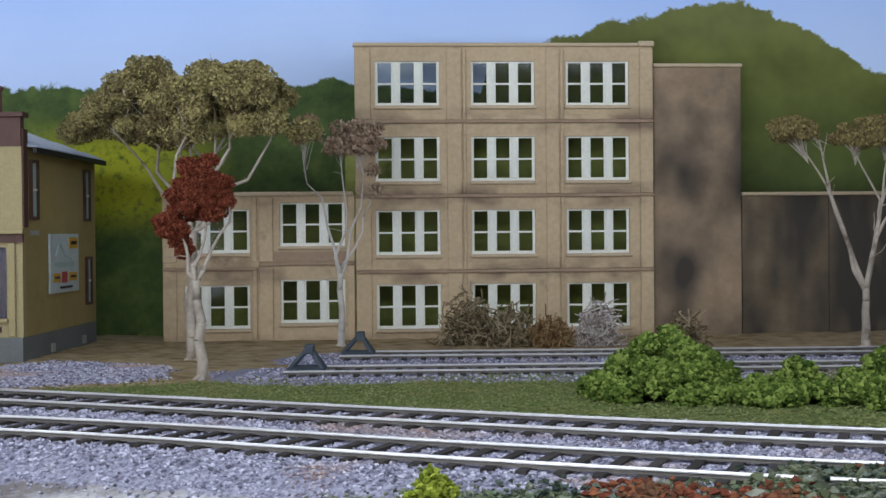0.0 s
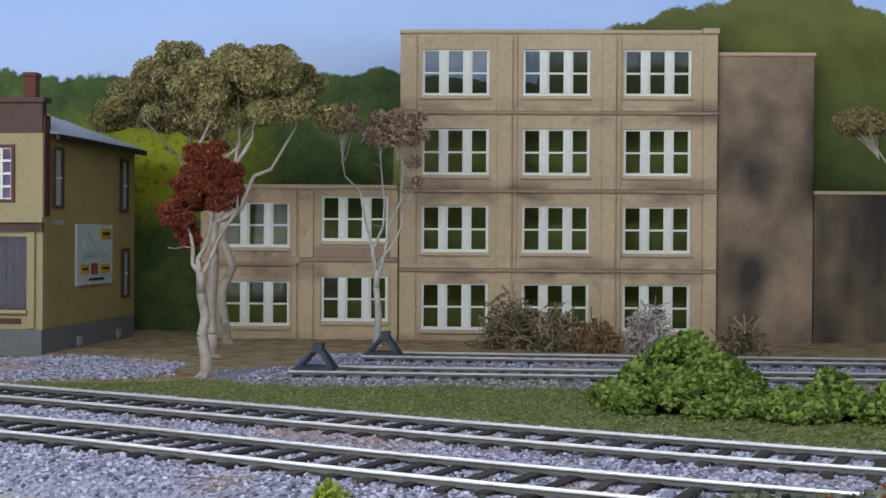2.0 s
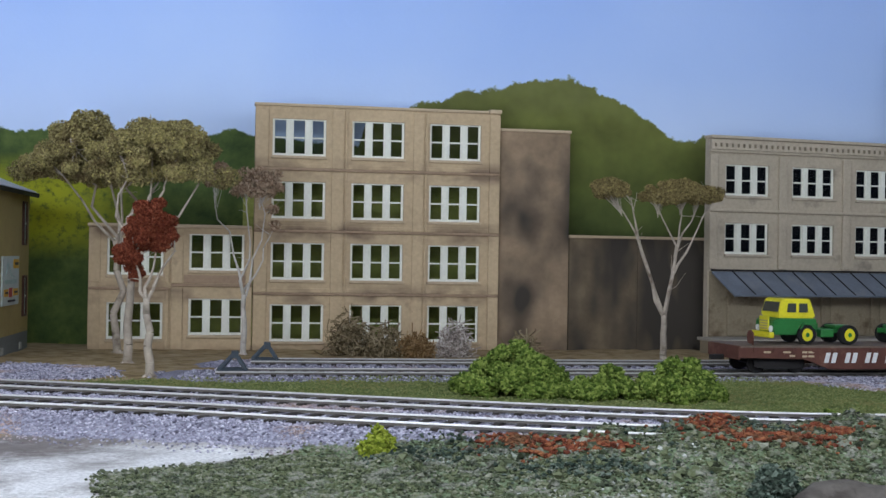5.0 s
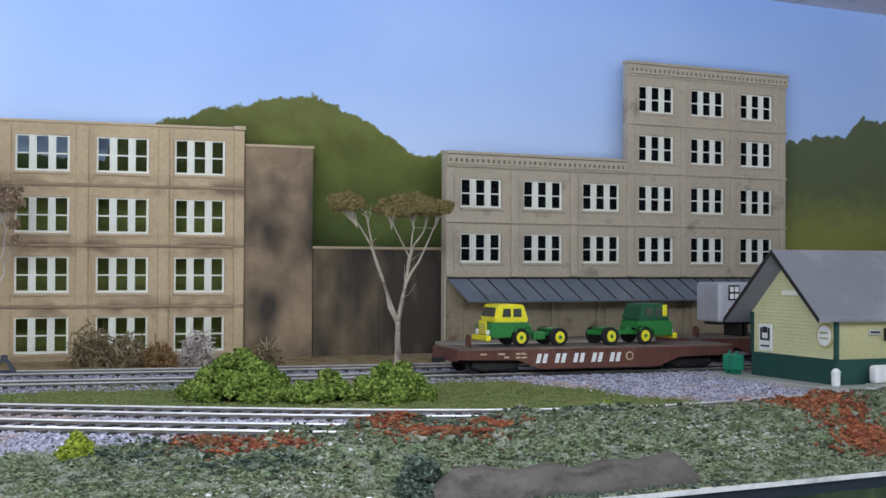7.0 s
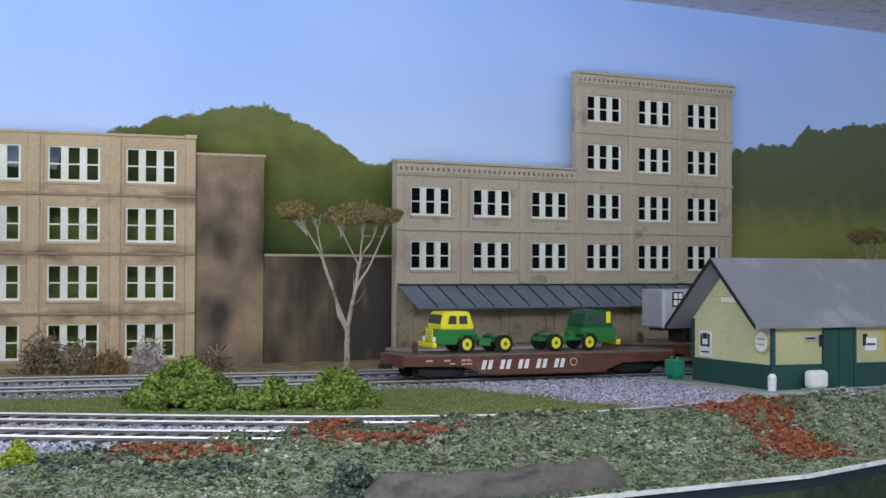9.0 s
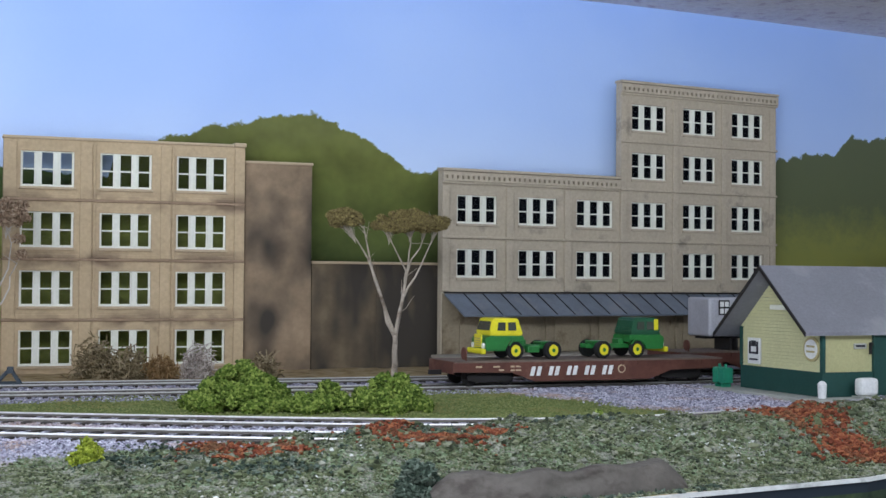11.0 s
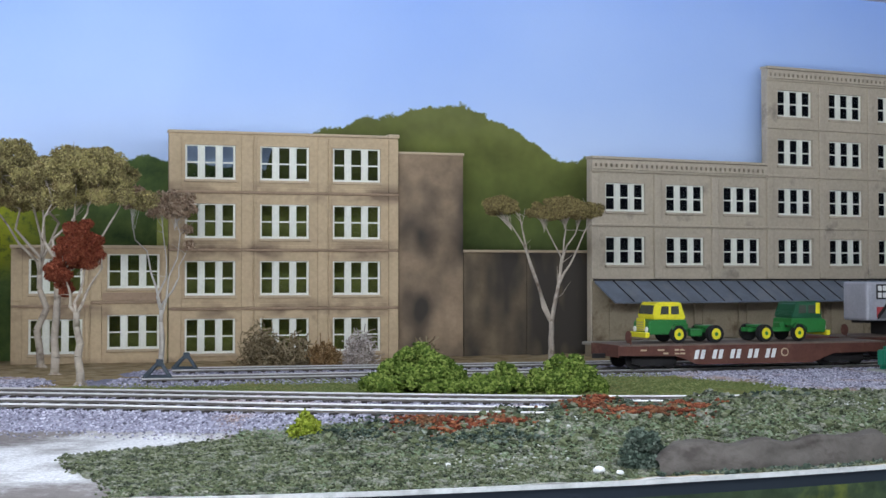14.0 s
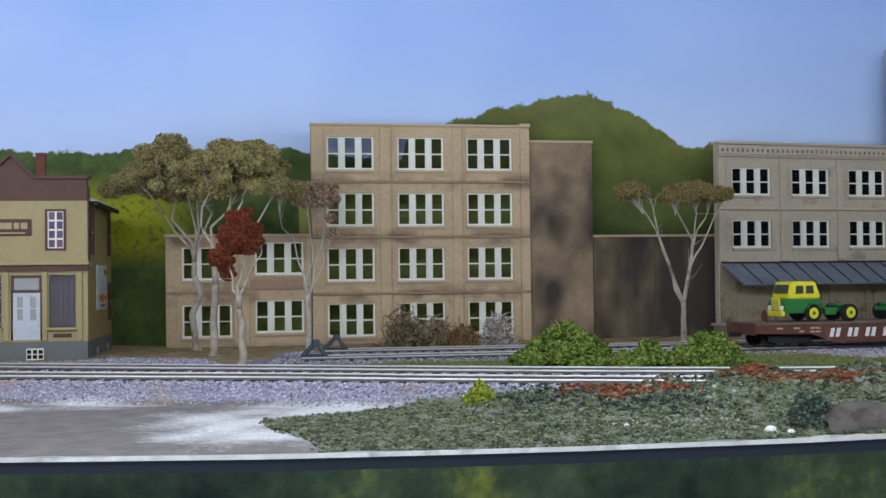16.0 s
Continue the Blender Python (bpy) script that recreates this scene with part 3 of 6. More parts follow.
    col = mixed(nt, skyline([(-0.08, 0.0), (-0.045, 0.128), (-0.015, 0.1370), (0.010, 0.1452), (0.032, 0.1487), (0.047, 0.1535), (0.060, 0.1550), (0.073, 0.1553), (0.088, 0.1497), (0.105, 0.1415), (0.120, 0.1330), (0.130, 0.1257), (0.143, 0.1205), (0.154, 0.1240), (0.24, 0.10), (0.28, 0.0), (0.85, 0.0)], 0.020), col, low)
    col = mixed(nt, skyline([(0.32, 0.0), (0.362, 0.127), (0.415, 0.1412), (0.444, 0.147), (0.474, 0.1486), (0.484, 0.158), (0.494, 0.1638), (0.511, 0.1598), (0.538, 0.1689), (0.60, 0.170), (0.85, 0.17)], 0.026), col, right)
    # patches behind the factory windows painted lighter, replacing light the narrow gap lacks
    for u0, u1, top in ((-0.190, -0.106, 0.056), (-0.112, 0.030, 0.092)):
        side = math_node(nt, "MULTIPLY", math_node(nt, "GREATER_THAN", u, u0 - start), math_node(nt, "LESS_THAN", u, u1 - start))
        rise = ramp(nt, math_node(nt, "ADD", v, math_node(nt, "MULTIPLY", math_node(nt, "SUBTRACT", brush, 0.5), 0.02)), [(top - 0.006, (1, 1, 1)), (top + 0.006, (0, 0, 0))])
        col = mixed(nt, math_node(nt, "MULTIPLY", side, rise), col, ramp(nt, dab, [(0.3, (0.26, 0.29, 0.07)), (0.7, (0.42, 0.44, 0.13))]))
    nt.links.new(col, b.inputs["Base Color"])
    b.inputs["Roughness"].default_value, b.inputs["Specular IOR Level"].default_value = 0.8, 0.2
    bumped(nt, b, noise_node(nt, 500, 3.0, 0.6, vec), 0.0001)
    return m


curve_x = np.arange(-0.62, 0.80, 0.01)
curve_y = np.interp(curve_x, CURVE_X, CURVE_Y)
for k in range(6):
    curve_y[1:-1] = (curve_y[:-2] + 2 * curve_y[1:-1] + curve_y[2:]) / 4
back_line = [(float(x), float(y)) for x, y in zip(curve_x, curve_y)]
ribbon("backdrop", back_line, -0.02, CEILING_Z, 0.006, backdrop_material(-0.62), "painted backdrop of blue sky and wooded hills", "backdrop", uv=True)


def fascia_material():
    m, nt, b = nodes_of("painted_fascia")
    vec = place_of(nt)
    broad, dab = noise_node(nt, 28, 5.0, 0.65), noise_node(nt, 140, 4.0, 0.7)
    col = ramp(nt, broad, [(0.34, (0.008, 0.013, 0.012)), (0.48, (0.020, 0.032, 0.022)), (0.60, (0.036, 0.055, 0.028)), (0.72, (0.13, 0.15, 0.025))])
    col = mixed(nt, 0.45, col, mixed(nt, 1.0, col, ramp(nt, dab, [(0.3, (0.4, 0.4, 0.4)), (0.7, (1.7, 1.7, 1.6))]), "MULTIPLY"))
    sep = nt.nodes.new("ShaderNodeSeparateXYZ")
    nt.links.new(vec, sep.inputs[0])
    strip = math_node(nt, "GREATER_THAN", sep.outputs[2], -0.0050)
    col = mixed(nt, strip, col, (0.018, 0.024, 0.032))
    nt.links.new(col, b.inputs["Base Color"])
    b.inputs["Roughness"].default_value, b.inputs["Specular IOR Level"].default_value = 0.9, 0.08
    return m


front_line = [(x, float(edge_y(x))) for x in np.arange(-0.62, 0.79, 0.02)]
ribbon("fascia", front_line, -0.16, -0.0019, 0.004, fascia_material(), "dark fascia board painted with forest greens", "fascia")
ribbon("edge_trim", [(x, y - 0.0006) for x, y in front_line], -0.0019, -0.0008, 0.0012, EDGE_WHITE, "chipped white edge of the layout", "trim")


def slab(name, x0, x1, y0, y1, z0, z1, material, label, category):
    bm = bmesh.new()
    box(bm, x0, x1, y0, y1, z0, z1)
    return tagged(part(name, bm, material), label, category, kind="structure")


slab("ceiling", -1.6, 1.6, -1.6, 1.6, CEILING_Z, 0.28, CEILING, "rough textured white ceiling", "ceiling")
slab("floor", -1.6, 1.6, -1.6, 1.6, -1.15, -1.10, CARPET, "plain room floor", "floor")
slab("wall_south", -1.6, 1.6, -1.65, -1.6, -1.10, CEILING_Z, ROOM, "plain painted room wall", "wall")
slab("wall_north", -1.6, 1.6, 1.6, 1.65, -1.10, CEILING_Z, ROOM, "plain painted room wall", "wall")
slab("wall_west", -1.65, -1.6, -1.6, 1.6, -1.10, CEILING_Z, ROOM, "plain painted room wall", "wall")
slab("wall_east", 1.6, 1.65, -1.6, 1.6, -1.10, CEILING_Z, ROOM, "plain painted room wall", "wall")


# ---- tracks ----
def build_track(name, line, top, label, spacing=0.0068):
    """Two rails and their ties; top is the height of the railhead."""
    t = thing(name, pose(0, 0, 0), label, "railway track", kind="structure")
    p = LINES[line]
    d = np.gradient(p, axis=0)
    d /= np.linalg.norm(d, axis=1)[:, None]
    n = np.c_[-d[:, 1], d[:, 0]]
    for side in (-1, 1):
        mid = p + n * side * 0.00865
        for nm, prof, mat in (("rail", [(-0.00042, -0.00055), (0.00042, -0.00055), (0.00042, -0.00035), (0.0002, 0.0), (-0.0002, 0.0), (-0.00042, -0.00035)], RAIL), ("rail_web", [(-0.0007, -0.0013), (0.0007, -0.0013), (0.0007, -0.0011), (0.0002, -0.0010), (0.0002, -0.0004), (-0.0002, -0.0004), (-0.0002, -0.0010), (-0.0007, -0.0011)], RAIL_SIDE)):
            k, r = len(mid), len(prof)
            verts = np.vstack([np.c_[mid + n * a, np.full(k, top + z)] for a, z in prof])
            faces = [(j * k + i, j * k + i + 1, (j + 1) % r * k + i + 1, (j + 1) % r * k + i) for j in range(r) for i in range(k - 1)]
            numbers(nm, verts, faces, mat, t)
    bm = bmesh.new()
    box(bm, -0.0010, 0.0010, -0.0128, 0.0128, -0.0017, 0.0)
    first, count = None, 0
    far = np.arange(len(p)) * 0.004
    rng = np.random.default_rng(5)
    for s in np.arange(0.003, far[-1], spacing):
        x, y = np.interp(s, far, p[:, 0]), np.interp(s, far, p[:, 1])
        if not -0.5 < x < 0.58:
            continue
        a = math.atan2(np.interp(s, far, d[:, 1]), np.interp(s, far, d[:, 0]))
        at = pose(x, y, top - 0.0011, 0, 0, math.degrees(a) + rng.normal(0, 0.8))
        if first is None:
            first = part("tie", bm, TIE, t, at=at)
        else:
            again(first, t, at)
    return t


build_track("main_track", "bm", 0.0080, "main line track with worn rails on grey ballast")
build_track("main_track", "fm", 0.0080, "main line track nearest the layout's edge")
build_track("siding_track", "fs", 0.0048, "siding track carrying the flat cars")
build_track("siding_track", "bs", 0.0048, "rear siding track along the loading dock")


# ---- buildings ----
def wall_with_holes(bm, x0, x1, z0, z1, y0, y1, holes):
    """A wall from x0 to x1 with rectangular openings (x0, x1, z0, z1) right through it, in one piece."""
    xs = sorted({round(v, 7) for v in (x0, x1, *[h[0] for h in holes], *[h[1] for h in holes])})
    zs = sorted({round(v, 7) for v in (z0, z1, *[h[2] for h in holes], *[h[3] for h in holes])})
    made = {}

    def at(i, j, k):
        if (i, j, k) not in made:
            made[i, j, k] = bm.verts.new((xs[i], (y0, y1)[k], zs[j]))
        return made[i, j, k]

    def solid(i, j):
        if not (0 <= i < len(xs) - 1 and 0 <= j < len(zs) - 1):
            return False
        x, z = (xs[i] + xs[i + 1]) / 2, (zs[j] + zs[j + 1]) / 2
        return not any(h[0] < x < h[1] and h[2] < z < h[3] for h in holes)

    for i in range(len(xs) - 1):
        for j in range(len(zs) - 1):
            if not solid(i, j):
                continue
            for k in (0, 1):
                bm.faces.new((at(i, j, k), at(i + 1, j, k), at(i + 1, j + 1, k), at(i, j + 1, k)))
            for di, dj, p, q in ((-1, 0, (i, j), (i, j + 1)), (1, 0, (i + 1, j), (i + 1, j + 1)), (0, -1, (i, j), (i + 1, j)), (0, 1, (i, j + 1), (i + 1, j + 1))):
                if not solid(i + di, j + dj):
                    bm.faces.new((at(*p, 0), at(*q, 0), at(*q, 1), at(*p, 1)))


def triple_window(parent, w, h, glass_material, sill_material, mullion=0.0040, deep=0.0014):
    """A white window of three double-hung sashes set back in its opening; its origin is the opening's lower left corner."""
    bm = bmesh.new()
    rim = 0.0012
    lights = []
    lw = (w - 2 * rim - 2 * mullion) / 3
    for i in range(3):
        x = rim + i * (lw + mullion)
        for z0, z1 in ((0.0015, h * 0.5 - 0.0004), (h * 0.5 + 0.0004, h - 0.0007)):
            lights.append((x, x + lw, z0, z1))
    wall_with_holes(bm, 0.00002, w - 0.00002, 0.00002, h - 0.00002, deep, deep + 0.0010, lights)
    win = part("window", bm, WHITE, parent)
    for i in (0, 1):
        x = rim + lw + i * (lw + mullion)
        bm = bmesh.new()
        soft_box(bm, x + 0.0007, x + mullion - 0.0007, deep - 0.0007, deep - 0.00002, 0.0014, h - 0.0003, 0.0002)
        part("mullion", bm, WHITE, win)
    bm = bmesh.new()
    soft_box(bm, -0.0006, w + 0.0006, -0.0016, deep - 0.0002, -0.0013, 0.0002, 0.0003)
    part("window_sill", bm, sill_material, win)
    for a, b, c, d in lights:
        bm = bmesh.new()
        box(bm, a, b, deep + 0.0006, deep + 0.0009, c, d)
        p = part("pane", bm, glass_material, win)
        p.visible_shadow = False
    return win


def window_copies(win, parent, places):
    """Copies of one window with its panes; the first stands at the first place."""
    win.matrix_basis = pose(*places[0])
    for at in places[1:]:
        o = again(win, parent, pose(*at))
        for c in win.children:
            k = again(c, o, Matrix())
            k.visible_shadow = c.visible_shadow


def tan_building():
    t = thing("factory_building", FRONT, "four-storey tan factory flat with white triple windows", "building")
    W, H, bay, x1 = 0.1325, 0.1308, 0.0423, 0.0090
    row = [0.0062, 0.0389, 0.0713, 0.1046]
    course = [0.0, 0.0317, 0.0650, 0.0978, H]
    holes = [(x1 + bay * c, x1 + bay * c + 0.0284, z, z + 0.0198) for c in range(3) for z in row]
    bm = bmesh.new()
    wall_with_holes(bm, 0, W, 0.0, H, 0, 0.004, holes)
    part("wall", bm, TAN, t)
    for k in range(4):
        z0, z1 = course[k] + 0.0007, course[k + 1] - 0.0009
        # raised frame of each storey: end piers, and a broad pilaster left of each vertical joint
        for a, b in ((0.0, 0.0070), (0.0405, 0.0471), (0.0478, 0.0491), (0.0845, 0.0905), (0.0912, 0.0925), (0.1266, W)):
            bm = bmesh.new()
            soft_box(bm, a, b, -0.0010 if b < 0.13 else -0.0016, 0.0, z0, z1, 0.0004)
            part("pilaster", bm, TAN, t)
        for a, b in ((0.0071, 0.0404), (0.0492, 0.0844), (0.0926, 0.1265)):
            bm = bmesh.new()
            soft_box(bm, a, b, -0.0007, 0.0, z0, z0 + 0.0022, 0.0003)
            part("spandrel", bm, TAN, t)
    for k in range(1, 4):
        z = course[k]
        bm = bmesh.new()
        soft_box(bm, -0.0003, W + 0.0003, -0.0017, 0.0, z - 0.0008, z + 0.0006, 0.0003)
        part("string_course", bm, TAN_SOOT, t)
    bm = bmesh.new()
    soft_box(bm, -0.0006, W - 0.0066, -0.0016, 0.0046, H, H + 0.0016, 0.0005)
    part("coping", bm, TAN_TRIM, t)
    bm = bmesh.new()
    soft_box(bm, W - 0.0064, W + 0.0006, -0.0022, 0.005, H, H + 0.0024, 0.0005)
    part("pier_cap", bm, TAN_TRIM, t)
    w = triple_window(t, 0.0284, 0.0198, PANE, TAN_TRIM)
    window_copies(w, t, [(a, 0.0, c) for a, b, c, d in holes])


def low_tan_building():
    t = thing("low_factory_building", FRONT @ pose(-0.0840, 0.0, 0.0), "two-storey tan factory wing behind the trees", "building")
    W, H = 0.0834, 0.0654
    holes = [(x, x + 0.0284, z, z + 0.0192) for x, z in ((0.0092, 0.0072), (0.0092, 0.0404), (0.0508, 0.0094), (0.0508, 0.0432))]
    bm = bmesh.new()
    wall_with_holes(bm, 0, W, 0, H, 0, 0.004, holes)
    part("wall", bm, TAN, t)
    for a, b in ((0.0, 0.0060), (0.0386, 0.0408), (0.0418, 0.0478), (0.0802, W)):
        for z0, z1 in ((0.0003, 0.0345), (0.0365, H - 0.0004)):
            bm = bmesh.new()
            soft_box(bm, a, b, -0.0010, 0.0, z0, z1, 0.0004)
            part("pilaster", bm, TAN, t)
    for a, b, z in ((0.0, 0.0408, 0.0336), (0.0418, W - 0.0003, 0.0356)):
        bm = bmesh.new()
        soft_box(bm, a, b, -0.0017, 0.0, z - 0.0007, z + 0.0007, 0.0003)
        part("string_course", bm, TAN_SOOT, t)
    bm = bmesh.new()
    box(bm, 0.0482, 0.0800, -0.0007, 0.0, 0.0366, 0.0410)
    part("spandrel", bm, TAN_SOOT, t)
    bm = bmesh.new()
    soft_box(bm, -0.0006, W - 0.0004, -0.0016, 0.0046, H, H + 0.0018, 0.0005)
    part("coping", bm, TAN_TRIM, t)
    w = triple_window(t, 0.0284, 0.0192, PANE, TAN_TRIM)
    window_copies(w, t, [(a, 0.0, c) for a, b, c, d in holes])


def blank_wall(name, x0, x1, back, h, material, label, joints):
    """A windowless flat standing back from the factory's front, of panels with narrow joints between them."""
    t = thing(name, FRONT @ pose(x0, back, 0.0), label, "building")
    w = x1 - x0
    cuts = [0.0, *joints, w]
    for a, b in zip(cuts, cuts[1:]):
        bm = bmesh.new()
        soft_box(bm, a, b - 0.0002, 0, 0.0055, 0, h, 0.0002)
        part("wall_panel", bm, material, t)
    bm = bmesh.new()
    soft_box(bm, -0.0002, w + 0.0004, -0.0012, 0.0066, h, h + 0.0016, 0.0005)
    part("coping", bm, TAN_TRIM, t)


tan_building()
low_tan_building()
blank_wall("blank_annex_wall", 0.1332, 0.1733, 0.0015, 0.1219, BLOCK, "tall blank brown wall with soot stains", ())
blank_wall("low_annex_wall", 0.1736, 0.2535, 0.0020, 0.0642, BLOCK_LOW, "low dark stained blank wall", (0.0400,))


def grey_building():
    t = thing("warehouse_building", pose(BP[0], BP[1], 0.0, 0, 0, 19), "grey-beige warehouse flat with a taller wing", "building")
    cols = [0.0108, 0.0546, 0.0979, 0.1407, 0.1828, 0.2246]
    w, h, D = 0.0284, 0.0176, 0.004
    low = [(c, c + w, z, z + h) for c in cols for z in (0.0566, 0.0894)]
    high = [(c, c + w, z, z + h) for c in cols[3:] for z in (0.1218, 0.1536)]
    step, end, h0, h1 = 0.1312, 0.2640, 0.1211, 0.1843
    bm = bmesh.new()
    wall_with_holes(bm, 0, step, 0.0, h0, 0, D, [q for q in low if q[0] < step])
    part("wall", bm, GREY_WALL, t)
    bm = bmesh.new()
    wall_with_holes(bm, step + 0.00002, end, 0.0, h1, -0.0006, D, [q for q in low if q[0] > step] + high)
    part("wall", bm, GREY_WALL, t)
    # black sheet added behind the panes to draw an unlit interior
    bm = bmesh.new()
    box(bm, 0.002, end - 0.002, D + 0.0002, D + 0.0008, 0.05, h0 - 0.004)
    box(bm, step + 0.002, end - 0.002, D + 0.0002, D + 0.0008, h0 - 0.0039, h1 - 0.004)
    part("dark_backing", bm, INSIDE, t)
    edges = [0.0, 0.0450, 0.0880, step, 0.1737, 0.2150, end - 0.0060]
    for i, x in enumerate(edges):
        for z0, z1 in ((0.0485, 0.0808), (0.0818, h0 - 0.0078 if i < 3 else 0.1145)) + (((0.1155, 0.1460), (0.1470, h1 - 0.0078)) if i >= 3 else ()):
            bm = bmesh.new()
            soft_box(bm, x, x + 0.0052, -0.0019, 0.0 if i < 3 else -0.0006, z0, z1 - 0.0005, 0.0005)
            part("pilaster", bm, GREY_WALL, t)
    for z, a in ((0.0813, 0.0), (0.1150, step), (0.1465, step)):
        bm = bmesh.new()
        soft_box(bm, a - 0.0003, end + 0.0003, -0.0023, 0.0, z - 0.0008, z + 0.0007, 0.0003)
        part("string_course", bm, GREY_WALL, t)
    for a, b, z in ((-0.0006, step - 0.0002, h0), (step - 0.0008, end + 0.0008, h1)):
        bm = bmesh.new()
        soft_box(bm, a, b, -0.0034, D + 0.0006, z, z + 0.0018, 0.0005)
        part("cornice", bm, GREY_WALL, t)
        bm = bmesh.new()
        soft_box(bm, a + 0.0004, b - 0.0004, -0.0022, -0.0006, z - 0.0075, z - 0.0062, 0.0003)
        part("frieze", bm, GREY_WALL, t)
        # dentil band: a board pierced by a row of small square holes
        bm = bmesh.new()
        wall_with_holes(bm, a + 0.0005, b - 0.0005, z - 0.0060, z - 0.0004, -0.0030, -0.0007, [(x, x + 0.0015, z - 0.0046, z - 0.0026) for x in np.arange(a + 0.0022, b - 0.0030, 0.00365)])
        part("dentil_band", bm, GREY_WALL, t)
    win = triple_window(t, w, h, DARK_PANE, GREY_WALL, 0.0042)
    window_copies(win, t, [(a, 0.0, c) for a, b, c, d in low + high])
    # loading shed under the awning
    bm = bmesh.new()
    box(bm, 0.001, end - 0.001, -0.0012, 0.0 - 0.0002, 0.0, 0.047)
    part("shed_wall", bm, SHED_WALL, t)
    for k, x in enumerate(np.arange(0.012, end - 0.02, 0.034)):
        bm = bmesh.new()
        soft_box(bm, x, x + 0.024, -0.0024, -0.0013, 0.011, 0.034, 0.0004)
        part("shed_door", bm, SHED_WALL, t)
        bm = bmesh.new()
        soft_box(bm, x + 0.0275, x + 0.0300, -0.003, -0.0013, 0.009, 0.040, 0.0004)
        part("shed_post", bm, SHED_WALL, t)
    n = 20
    for k in range(n):
        bm = bmesh.new()
        x0, x1 = 0.0015 + k * (end - 0.003) / n, 0.0015 + (k + 1) * (end - 0.003) / n
        v = [bm.verts.new(q) for q in ((x0, -0.0024, 0.0470), (x1, -0.0024, 0.0470), (x1 + 0.004, -0.0200, 0.0345), (x0 + 0.004, -0.0200, 0.0345), (x0, -0.0024, 0.0460), (x1, -0.0024, 0.0460), (x1 + 0.004, -0.0196, 0.0335), (x0 + 0.004, -0.0196, 0.0335))]
        for f in ((0, 1, 2, 3), (7, 6, 5, 4), (0, 4, 5, 1), (1, 5, 6, 2), (2, 6, 7, 3), (3, 7, 4, 0)):
            bm.faces.new([v[i] for i in f])
        part("awning_sheet", bm, AWNING, t)
    for k in range(1, n):
        x0 = 0.0015 + k * (end - 0.003) / n
        bm = bmesh.new()
        tube(bm, (x0, -0.0026, 0.0472), (x0 + 0.004, -0.0200, 0.0348), 0.00035, 0.00035, 5)
        part("seam", bm, BLACK, t)
    bm = bmesh.new()
    box(bm, 0.001, end - 0.001, -0.003, -0.0018, 0.0472, 0.0482)
    part("flashing", bm, BLACK, t)
    d = thing("loading_dock", pose(BP[0], BP[1], 0.0, 0, 0, 19), "pale weathered loading dock under the awning", "loading dock")
    bm = bmesh.new()
    soft_box(bm, -0.008, end, -0.030, -0.0032, 0.0090, 0.0108, 0.0004)
    part("platform", bm, DOCK, d)
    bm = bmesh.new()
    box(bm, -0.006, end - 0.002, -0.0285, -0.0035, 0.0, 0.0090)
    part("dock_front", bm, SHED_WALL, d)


grey_building()


